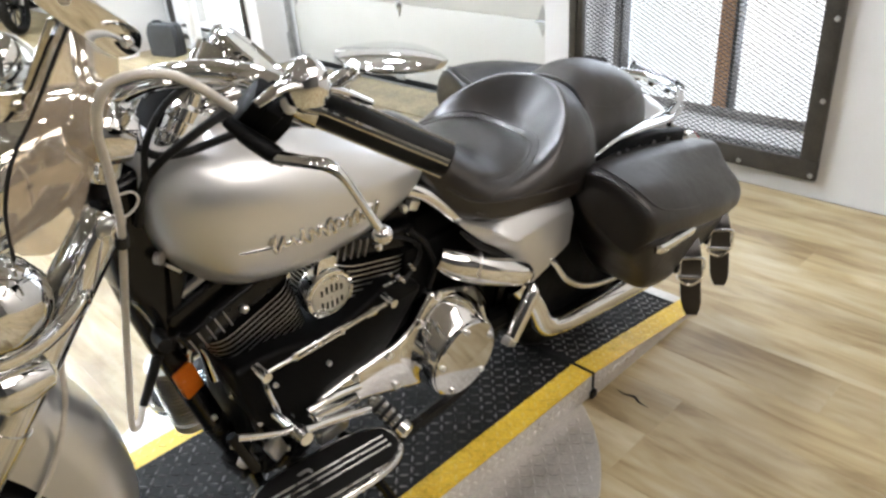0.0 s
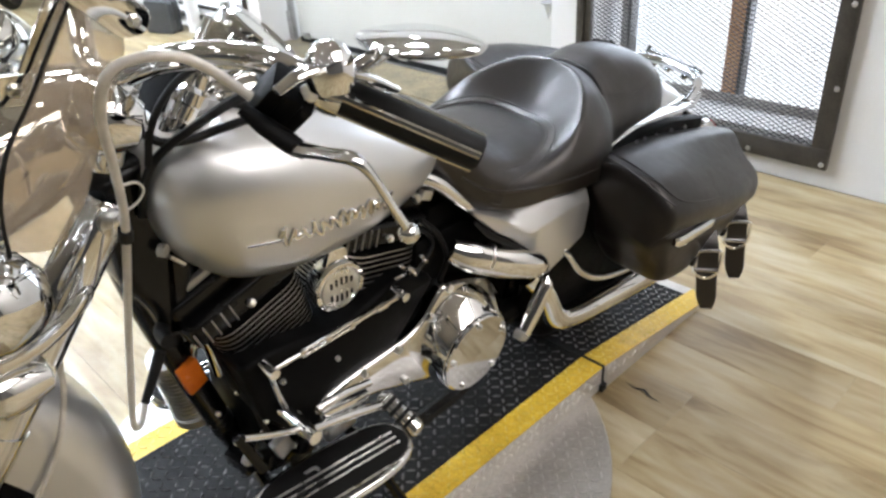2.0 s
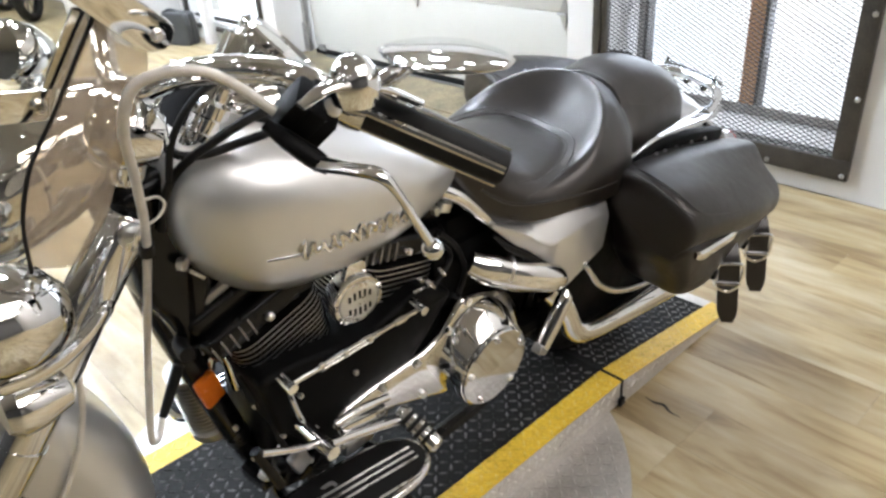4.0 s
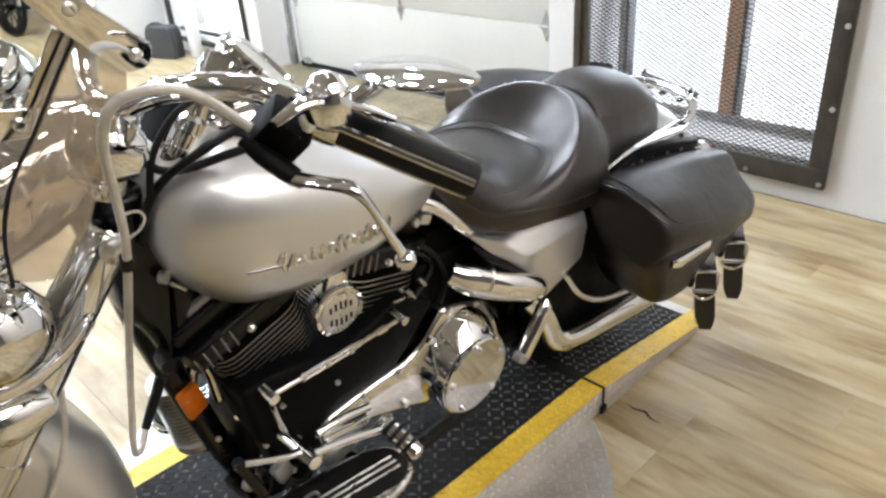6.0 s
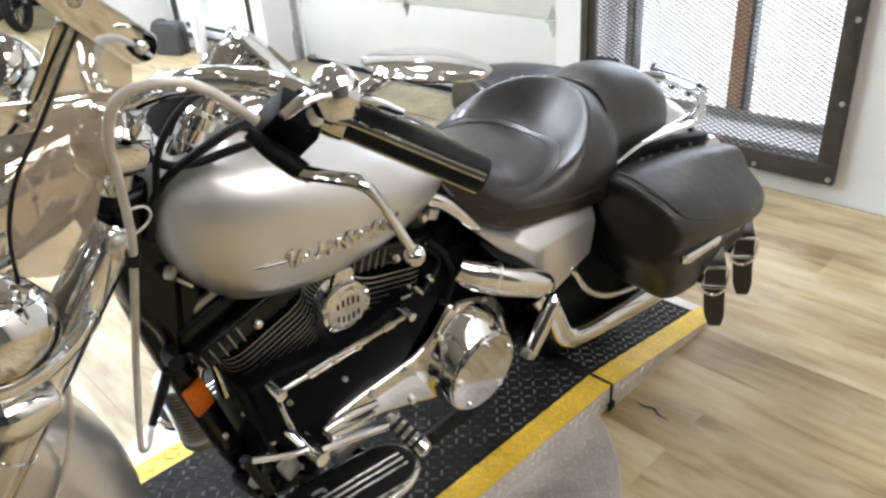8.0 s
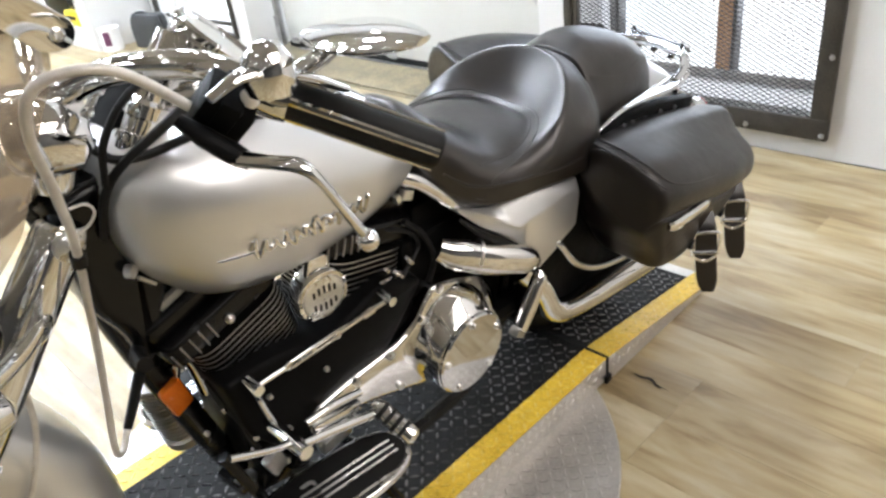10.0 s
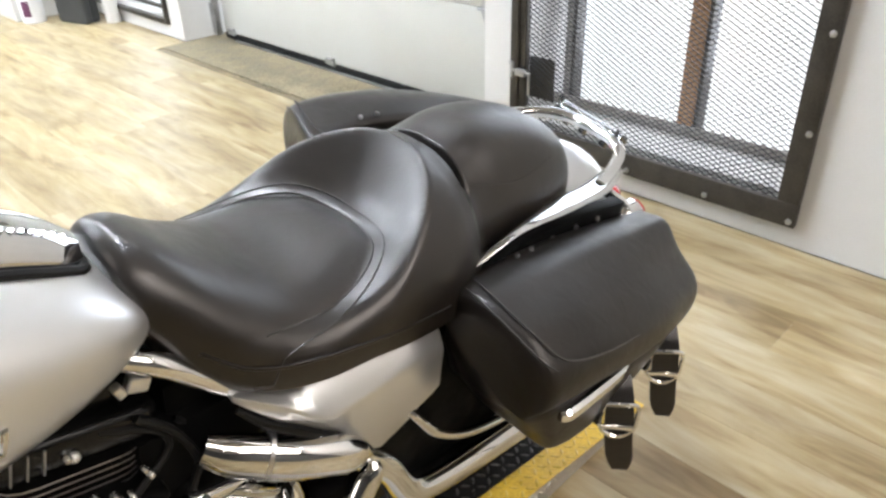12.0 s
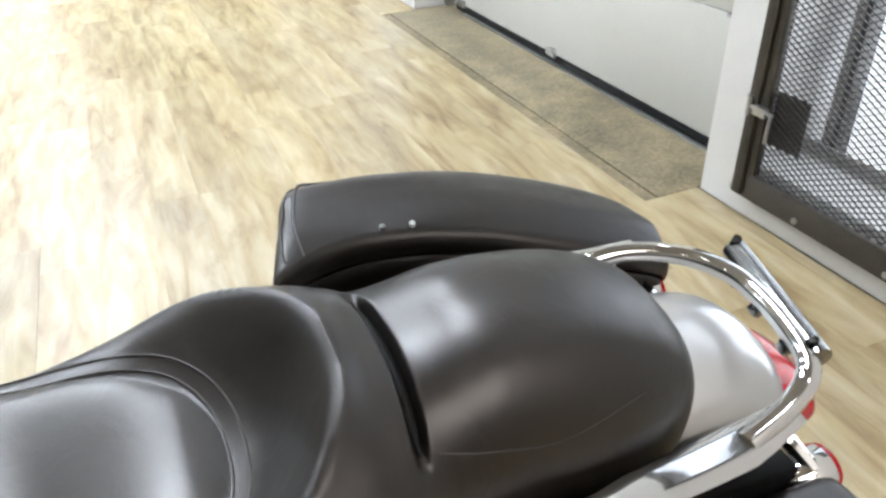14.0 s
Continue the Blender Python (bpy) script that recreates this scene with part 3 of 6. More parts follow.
def tread(bm, inside, place, x0, x1, y0, y1, pitch=0.0245):
    """Lugs set crosswise, turn about, over the part of the plate that inside() names."""
    nx, ny = int((x1 - x0) / pitch), int((y1 - y0) / pitch)
    for i in range(nx + 1):
        for j in range(ny + 1):
            x, y = x0 + pitch * i, y0 + pitch * j
            if not inside(x, y):
                continue
            turn = 45 if (i + j) % 2 else -45
            vs = [bm.verts.new(p) for p in lug(place(x, y) @ pose(0, 0, 0, 0, 0, turn))]
            bm.faces.new(vs[6:])
            for q in range(6):
                bm.faces.new((vs[q], vs[(q + 1) % 6], vs[6 + (q + 1) % 6], vs[6 + q]))


table = thing("turntable", "round bare tread plate turntable with a raised black and yellow deck", "turntable")
bm = bmesh.new()
lathe(bm, [(DR - 0.004, 0.0), (DR, 0.004), (DR, DH0 - 0.002), (DR - 0.002, DH0)], pose(DX, DY, 0), 96)
disc = part("disc", bm, PLATEBARE, table, "round disc of bare tread plate")
bm = bmesh.new()
tread(bm, lambda x, y: (x - DX) ** 2 + (y - DY) ** 2 < (DR - 0.02) ** 2 and not EY0 - 0.01 < y < EY1 + 0.01, lambda x, y: pose(x, y, DH0), DX - DR, DX + DR, DY - DR, DY + DR)
part("tread", bm, LUGBARE, disc, smooth=False)["kind"] = "stuff"


def ramp_z(x):
    if x > XR:
        return 0.006 + (DECK - 0.006) * (XE - x) / (XE - XR)
    if x < XF:
        return 0.006 + (DECK - 0.006) * (x - (XF - 0.60)) / 0.60
    return DECK


def deck_piece(name, x0, x1, y0, y1, mat, drop=0.003, parent=table, label="", cut=0.0):
    b = bmesh.new()
    top = [b.verts.new((x, y, ramp_z(min(max(x, XF - 0.6), XE)) )) for x, y in ((x0, y0), (x1 - cut, y0), (x1, y1), (x0, y1))]
    low = [b.verts.new((v.co.x, v.co.y, v.co.z - drop)) for v in top]
    b.faces.new(top), b.faces.new(low)
    for k in range(4):
        b.faces.new((top[k], top[(k + 1) % 4], low[(k + 1) % 4], low[k]))
    return part(name, b, mat, parent, label, smooth=False)


def slope(x):
    s = (DECK - 0.006) / 0.60
    return math.degrees(math.atan(s)) if x > XR else (-math.degrees(math.atan(s)) if x < XF else 0.0)


for nm, x0, x1 in (("deck", XF + 0.003, XR - 0.004), ("rear_ramp", XR + 0.004, XE), ("front_ramp", XF - 0.60, XF - 0.003)):
    body = bmesh.new()
    pts = [(x0, DH0 if nm == "deck" else 0.0), (x1, DH0 if nm == "deck" else 0.0), (x1, ramp_z(x1) - 0.003), (x0, ramp_z(x0) - 0.003)]
    a = [body.verts.new((x, EY0 + 0.001, z)) for x, z in pts]
    b = [body.verts.new((x, EY1 - 0.001, z)) for x, z in pts]
    body.faces.new(a), body.faces.new(b)
    for k in range(4):
        body.faces.new((a[k], a[(k + 1) % 4], b[(k + 1) % 4], b[k]))
    base = part(nm, body, PLATEBARE, table, "bare tread plate sides", smooth=False)
    ins = 0.05 if nm != "deck" else 0.0
    xa, xb = (x0, x1 - ins) if nm == "rear_ramp" else (x0 + ins, x1)
    tops = ((EY0, EY0 + 0.068, PLATEYELLOW, "edge_stripe", "yellow painted edge"), (EY0 + 0.068, EY1 - 0.068, PLATEBLACK, "tread_top", "black tread plate"), (EY1 - 0.068, EY1, PLATEYELLOW, "edge_stripe", "yellow painted edge"))
    for y0, y1, mat, pn, lb in tops:
        p = deck_piece(pn, xa if mat is PLATEBLACK else x0, xb if mat is PLATEBLACK else x1, y0, y1, mat, 0.003, base, lb)
        g = bmesh.new()
        tread(g, lambda x, y: xa + 0.012 < x < xb - 0.012 and y0 + 0.008 < y < y1 - 0.004, lambda x, y: pose(x, y, ramp_z(x), 0, slope(x), 0), x0, x1, EY0 + 0.0125, EY1)
        q = part("tread", g, LUGBLACK if mat is PLATEBLACK else LUGYELLOW, p, smooth=False)
        q.parent = base
        q["kind"] = "stuff"
    if ins:
        xs = (x1 - ins, x1) if nm == "rear_ramp" else (x0, x0 + ins)
        deck_piece("edge_stripe", xs[0], xs[1], EY0 + 0.0685, EY1 - 0.0685, PLATEBARE, 0.003, base, "bare end strip")
    # lugs on the upright near side
    g = bmesh.new()
    tread(g, lambda x, y: x0 + 0.012 < x < x1 - 0.012 and 0.018 < y < ramp_z(x) - 0.012, lambda x, y: Matrix.Translation((x, EY0 + 0.001, y)) @ pose(0, 0, 0, 90, 0, 0), x0, x1, 0.016, 0.09)
    q = part("tread", g, LUGBARE, base, smooth=False)
    q["kind"] = "stuff"

bm = bmesh.new()
slab(bm, XR - 0.0055, XR + 0.0055, EY0 - 0.0015, EY1 + 0.0015, 0.004, DECK + 0.0012, 0.002)
slab(bm, XR - 0.020, XR + 0.004, EY0 - 0.012, EY0 - 0.0016, 0.0105, 0.034, 0.003)
part("joint_strip", bm, RUBBER, table, "black joint between the deck and the ramp")

# ---------------------------------------------------------------- the motorcycle
bike = thing("motorcycle", "silver cruiser motorcycle with black leather saddlebags, leaning on its stand", "motorcycle", pose(0, 1.5, 0.04, 8, 0, 0))


def bpart(name, bm, mat, label="", parent=None, smooth=True):
    return part(name, bm, mat, parent or bike, label, smooth)


def sup(c, n):
    return math.copysign(abs(c) ** (2 / n), c)


# fuel tank: rows of x, bottom, top, half width
TANK = [(0.602, 0.890, 0.945, 0.030), (0.612, 0.858, 0.972, 0.080), (0.63, 0.820, 0.993, 0.115), (0.66, 0.780, 1.010, 0.142), (0.70, 0.746, 1.018, 0.160),
        (0.76, 0.728, 1.014, 0.172), (0.85, 0.722, 0.993, 0.175), (0.95, 0.733, 0.957, 0.166), (1.03, 0.750, 0.920, 0.148), (1.09, 0.772, 0.885, 0.125), (1.13, 0.790, 0.852, 0.095), (1.147, 0.803, 0.832, 0.060)]


def tank_top(x, y):
    zb, zt, w = interp(TANK, x)
    f = min(abs(y) / w, 0.999)
    s = (1 - f ** 2.5) ** (1 / 2.5)
    return (zb + zt) / 2 + (zt - zb) / 2 * s


bm = bmesh.new()
rings = []
for k in range(53):
    u = k / 52
    x = 0.602 + 0.545 * (0.5 - 0.5 * math.cos(math.pi * u))
    zb, zt, w = interp(TANK, x)
    rings.append([V(x, w * sup(math.cos(a), 2.5), (zb + zt) / 2 + (zt - zb) / 2 * sup(math.sin(a), 2.5)) for a in (2 * math.pi * j / 40 for j in range(40))])
loft(bm, rings)
tank = bpart("fuel_tank", bm, SILVER, "silver metallic painted fuel tank")
# raised emblem: a row of slanted bright bars, a plain shape in place of the maker's script
bm = bmesh.new()


def tank_side(x, z):
    zb, zt, w = interp(TANK, x)
    f = min(abs(z - (zb + zt) / 2) / ((zt - zb) / 2), 0.999)
    return -w * (1 - f ** 2.5) ** (1 / 2.5)


pts = []
for k in range(46):
    x = 0.745 + 0.215 * k / 45 + 0.004 * math.sin(k * 1.9)
    zc = 0.852 - 0.10 * (x - 0.745)
    z = zc + (0.012 + 0.005 * math.sin(k * 0.61)) * math.sin(k * math.pi * 0.55)
    pts.append((x, tank_side(x, z) - 0.0008, z))
tube(bm, pts, 0.0040, 6, 3)
pts = []
for k in range(14):
    x = 0.700 + 0.018 * k
    z = 0.850 - 0.09 * (x - 0.700)
    pts.append((x, tank_side(x, z) - 0.0004, z))
tube(bm, pts, 0.0014, 6, 2)
part("emblem", bm, CHROME, tank, "bright raised emblem, a plain shape")

# console with speedometer
CONSOLE = [(0.735, 1.030, 0.030), (0.77, 1.046, 0.060), (0.82, 1.052, 0.074), (0.88, 1.040, 0.070), (0.95, 1.006, 0.062), (1.02, 0.968, 0.052), (1.08, 0.930, 0.040), (1.105, 0.905, 0.022)]
bm = bmesh.new()
rings = []
for k in range(31):
    x = 0.735 + 0.37 * k / 30
    zt, w = interp(CONSOLE, x)
    zb = tank_top(x, w) - 0.012
    ring = [V(x, w * sup(math.cos(a), 2.8), zb + (zt - zb) * sup(math.sin(a), 2.2)) for a in (math.pi * j / 16 for j in range(17))]
    rings.append(ring + [V(x, -w * 0.9, zb - 0.01), V(x, w * 0.9, zb - 0.01)])
loft(bm, rings)
console = bpart("console", bm, CHROME, "chrome tank console")
bm = bmesh.new()
edge = []
for s in (-1, 1):
    row = [(0.75 + 0.35 * k / 12, s * (interp(CONSOLE, 0.75 + 0.35 * k / 12)[1] + 0.006), tank_top(0.75 + 0.35 * k / 12, interp(CONSOLE, 0.75 + 0.35 * k / 12)[1] + 0.006) + 0.001) for k in range(13)]
    edge += row if s < 0 else row[::-1]
tube(bm, edge, 0.0065, 8, 3)
part("gasket", bm, RUBBER, console, "black rubber gasket")
n = V(0.62, -0.27, 0.73).normalized()
dial_pose = Matrix.Translation((0.850, 0, 1.076)) @ n.to_track_quat("Z", "Y").to_matrix().to_4x4()
bm = bmesh.new()
lathe(bm, [(0.030, -0.075), (0.050, -0.055), (0.062, -0.025), (0.066, -0.004), (0.066, 0.004), (0.062, 0.008), (0.058, 0.004)], dial_pose, 40)
tube(bm, [(0.805, 0, 1.082), (0.775, 0, 1.055), (0.742, 0, 1.030)], [0.052, 0.045, 0.016], 20, 4, flat=0.8)
part("speedometer", bm, CHROME, console, "chrome speedometer pod")
bm = bmesh.new()
lathe(bm, [(0.058, 0.003), (0.03, 0.0032), (0.001, 0.0034)], dial_pose, 40)
part("dial", bm, DIAL, bpy.data.objects["speedometer"], "pale dial")
bm = bmesh.new()
for k in range(7):
    x = 1.035 + 0.009 * k
    lathe(bm, [(0.0035, 0), (0.0025, 0.003)], pose(x, -0.030 + 0.0014 * k, interp(CONSOLE, x)[0] - 0.006), 8)
part("studs", bm, CHROME, console)

# seat: x, top, half width, bottom
SEAT = [(1.110, 0.850, 0.045, 0.841), (1.120, 0.881, 0.079, 0.823), (1.140, 0.895, 0.102, 0.788), (1.175, 0.881, 0.134, 0.737), (1.220, 0.851, 0.163, 0.710), (1.290, 0.835, 0.186, 0.698), (1.360, 0.839, 0.196, 0.688),
        (1.430, 0.852, 0.201, 0.677), (1.500, 0.863, 0.201, 0.669), (1.550, 0.864, 0.195, 0.659), (1.585, 0.860, 0.186, 0.652), (1.615, 0.849, 0.171, 0.649), (1.634, 0.843, 0.155, 0.644),
        (1.660, 0.848, 0.143, 0.640), (1.720, 0.860, 0.137, 0.646), (1.800, 0.850, 0.133, 0.658), (1.870, 0.827, 0.124, 0.668), (1.925, 0.795, 0.104, 0.678), (1.955, 0.756, 0.074, 0.679), (1.968, 0.724, 0.038, 0.680)]
# depth of the rider's bucket along x
BUCKET = [(1.17, 0.0), (1.22, 0.006), (1.30, 0.033), (1.38, 0.048), (1.45, 0.075), (1.50, 0.108), (1.56, 0.132), (1.62, 0.12), (1.70, 0.10)]
SCX = 1.30


def seat_exp(x):
    return 2.25 + 0.35 * min(max((x - 1.60) / 0.06, 0), 1)


def seat_z(x, y):
    zt, w, zb = interp(SEAT, x)
    e = seat_exp(x)
    f = min(abs(y) / w, 0.999)
    return zb + (zt - zb) * (1 - f ** e) ** (1 / e) + seat_dish(x, y)


def ellipse_r(a, b, ca, sa):
    return 1 / math.sqrt((ca / a) ** 2 + (sa / b) ** 2)


def seat_dish(x, y):
    """The rider's bucket: a low panel, a hollow wall and a raised rim round its back."""
    if x < 1.17 or x > 1.68:
        return 0.0
    slit = x - 1.637 + 0.9 * (y + 0.017) ** 2
    reach = min(max((0.096 - abs(y + 0.017)) / 0.03, 0), 1)
    groove = reach * (0.003 * math.exp(-(slit / 0.022) ** 2) - 0.020 * math.exp(-(slit / 0.0062) ** 4))
    dx = max(x - SCX, 0.0)
    r = math.hypot(dx, y) + 1e-6
    rs, rr = ellipse_r(0.190, 0.146, dx / r, y / r), ellipse_r(0.290, 0.205, dx / r, y / r)
    s = (r - rs) / (rr - rs)
    c = min(max(s, 0), 1)
    d = -interp(BUCKET, x)[0] * (1 - 0.6 * c - 0.4 * c * c * (3 - 2 * c))
    d += 0.0035 * math.exp(-((s - 1.02) / 0.13) ** 2) * min(max((x - 1.38) / 0.1, 0), 1)
    q = min(max((x - 1.16) / 0.22, 0), 1)
    d -= 0.020 * max(1 - (r / rs) ** 2, 0) ** 1.3 * q * q * (3 - 2 * q)
    d -= 0.0016 * math.exp(-((s - 0.02) / 0.05) ** 2)
    return d + groove


bm = bmesh.new()
rings = []
xs = sorted({round(1.110 + 0.858 * k / 190, 5) for k in range(191)} | {round(1.610 + 0.0014 * k, 5) for k in range(33)})
for x in xs:
    zt, w, zb = interp(SEAT, x)
    e = seat_exp(x)
    ring = [V(x, w * sup(math.cos(a), e), zb + (zt - zb) * sup(math.sin(a), e)) for a in (math.pi * j / 72 for j in range(73))]
    ring = [V(p.x, p.y, p.z + seat_dish(x, p.y)) for p in ring]
    rings.append(ring + [V(x, -w * 0.85, zb - 0.03), V(x, w * 0.85, zb - 0.03)])
loft(bm, rings)
seat = bpart("seat", bm, LEATHER, "black leather two-up seat with a stepped pillion")
for cx, a, b in ((1.30, 0.189, 0.145), (1.262, 0.243, 0.168)):
    bm = bmesh.new()
    half = [(cx + a * math.cos(t) ** 0.83 if k < 20 else cx, b * math.sin(t) ** 0.83) for k, t in ((k, radians(4.5 * k)) for k in range(21))]
    half += [(cx - 0.014 * k, b + 0.0008 * k) for k in range(1, 5)]
    line = [(x, -y) for x, y in half[::-1]] + half[1:]
    tube(bm, [(x, y, seat_z(x, y) + 0.0004) for x, y in line], 0.0016, 6, 2)
    part("seam", bm, STITCH, seat)
# black bar laid in the groove, stands for the shade inside the slot
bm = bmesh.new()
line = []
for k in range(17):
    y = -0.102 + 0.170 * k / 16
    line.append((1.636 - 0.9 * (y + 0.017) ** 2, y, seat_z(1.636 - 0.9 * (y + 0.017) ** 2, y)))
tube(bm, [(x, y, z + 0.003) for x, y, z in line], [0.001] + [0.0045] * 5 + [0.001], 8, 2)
part("slot_shade", bm, RUBBER, seat, "black bar painting the shade in the slot before the pillion")
for k in (-1, 1):
    bm = bmesh.new()
    line = [(1.168 + 0.35 * j / 10, k * (interp(SEAT, 1.168 + 0.35 * j / 10)[1] - 0.002), interp(SEAT, 1.168 + 0.35 * j / 10)[2] + 0.03) for j in range(11)]
    tube(bm, line, 0.003, 6, 2)
    part("piping", bm, LEATHER, seat)
    bm = bmesh.new()
    line = [(1.645 + 0.015 * j, k * (0.104 + 0.014 * math.sin(math.pi * j / 14))) for j in range(15)]
    tube(bm, [(x, y, seat_z(x, y) + 0.0001) for x, y in line], 0.0009, 6, 2)
    part("seam", bm, STITCH, seat)

# side covers: x, then z and half width of the top edge, the ridge and the lower edge
COVER = [(1.191, 0.697, 0.140, 0.692, 0.144, 0.688, 0.143), (1.23, 0.688, 0.152, 0.676, 0.175, 0.645, 0.165), (1.265, 0.680, 0.162, 0.654, 0.197, 0.620, 0.178), (1.29, 0.678, 0.168, 0.638, 0.209, 0.597, 0.184),
         (1.331, 0.674, 0.176, 0.636, 0.210, 0.560, 0.191), (1.347, 0.673, 0.178, 0.636, 0.210, 0.512, 0.196), (1.395, 0.665, 0.182, 0.636, 0.209, 0.469, 0.198), (1.465, 0.652, 0.185, 0.636, 0.205, 0.492, 0.198), (1.517, 0.640, 0.180, 0.612, 0.194, 0.524, 0.190)]


def cover_row(x):
    for a, b in zip(COVER, COVER[1:]):
        if x <= b[0] + 1e-9:
            t = (x - a[0]) / (b[0] - a[0])
            return [p + (q - p) * t for p, q in zip(a, b)]
    return COVER[-1]


for s in (1, -1):
    bm = bmesh.new()
    rings = []
    for x in [r[0] for r in COVER[:1]] + [1.191 + 0.326 * k / 22 for k in range(1, 23)]:
        _, tz, ty, rz, ry, lz, ly = cover_row(x)
        hz = max(lz + 0.004, 0.533 - 0.06 * max(x - 1.343, 0))
        hy = ry + (ly - ry) * (rz - hz) / (rz - lz + 1e-6)
        inset = 0.010 * min(max((hz - lz - 0.004) / 0.02, 0), 1)
        rings.append([V(x, -s * ty, tz), V(x, -s * (ry - 0.0025), rz + 0.004), V(x, -s * ry, rz - 0.003), V(x, -s * (hy + 0.002), hz), V(x, -s * (hy - inset), hz - 0.003), V(x, -s * (ly - inset), lz), V(x, -s * 0.09, lz + 0.01), V(x, -s * 0.085, tz - 0.005)])
    loft(bm, rings)
    cov = bpart("side_cover", bm, SILVER, "silver painted side cover")
    # dark rubber edge along its front
    bm = bmesh.new()
    tube(bm, [(x - 0.006, -s * (cover_row(x)[6] - 0.004), cover_row(x)[5] - 0.006) for x in (1.20, 1.23, 1.265, 1.29, 1.331, 1.345, 1.352)], [0.004, 0.008, 0.011, 0.012, 0.011, 0.008, 0.004], 8, 3)
    part("edge_trim", bm, RUBBER, cov, "black rubber edge")

# saddlebags: inner x, y and top; outer x, y and rim; bottom
NEARBAG = [(1.530, 0.178, 0.672, 1.530, 0.352, 0.628, 0.470), (1.534, 0.176, 0.695, 1.534, 0.370, 0.652, 0.440), (1.55, 0.175, 0.706, 1.55, 0.381, 0.663, 0.415), (1.65, 0.172, 0.703, 1.65, 0.388, 0.648, 0.398), (1.75, 0.171, 0.690, 1.75, 0.388, 0.622, 0.402),
           (1.88, 0.173, 0.666, 1.88, 0.380, 0.588, 0.415), (1.98, 0.175, 0.643, 1.98, 0.366, 0.562, 0.428), (2.05, 0.175, 0.626, 2.05, 0.352, 0.544, 0.442), (2.088, 0.175, 0.614, 2.088, 0.338, 0.533, 0.455), (2.098, 0.178, 0.600, 2.098, 0.322, 0.522, 0.470)]
FARBAG = [(1.572, 0.192, 0.735, 1.636, 0.360, 0.702, 0.520), (1.575, 0.192, 0.752, 1.640, 0.378, 0.724, 0.490), (1.585, 0.196, 0.760, 1.650, 0.388, 0.736, 0.470), (1.640, 0.222, 0.758, 1.710, 0.396, 0.734, 0.460), (1.700, 0.232, 0.754, 1.780, 0.400, 0.725, 0.455), (1.780, 0.222, 0.748, 1.870, 0.396, 0.710, 0.460), (1.860, 0.201, 0.736, 1.950, 0.386, 0.690, 0.465), (1.950, 0.172, 0.715, 2.040, 0.366, 0.664, 0.475), (2.050, 0.146, 0.690, 2.115, 0.340, 0.634, 0.490), (2.095, 0.138, 0.672, 2.145, 0.320, 0.612, 0.500), (2.103, 0.142, 0.658, 2.150, 0.302, 0.600, 0.510)]


def bag_ring(table, x, s, lid):
    yi, zi, xo, yo, zo, zb = interp(table, x)
    if lid:
        poly = [(yi, zi - 0.035), (yi, zi), (yi + 0.065, zi + 0.012), (yo - 0.058, zo + 0.042), (yo - 0.012, zo + 0.009), (yo + 0.003, zo - 0.020), (yo + 0.003, zo - 0.062), (yo - 0.04, zo - 0.062)]
        r = 0.022
    else:
        poly = [(yi + 0.004, zi - 0.034), (yo - 0.045, zo - 0.061), (yo - 0.001, zo - 0.061), (yo - 0.012, zb + 0.05), (yo - 0.04, zb), (yi + 0.03, zb - 0.005), (yi + 0.006, zb + 0.04)]
        r = 0.028
    # the front end leans back towards the bottom
    rake = 0.105 * min(max((1.84 - x) / 0.30, 0), 1)
    return [V(x + (xo - x) * (y - yi) / (yo - yi) + (0 if lid else rake * max(zo - 0.061 - z, 0) / (zo - zb)), -s * y, z) for y, z in rounded(poly, r, 4)]


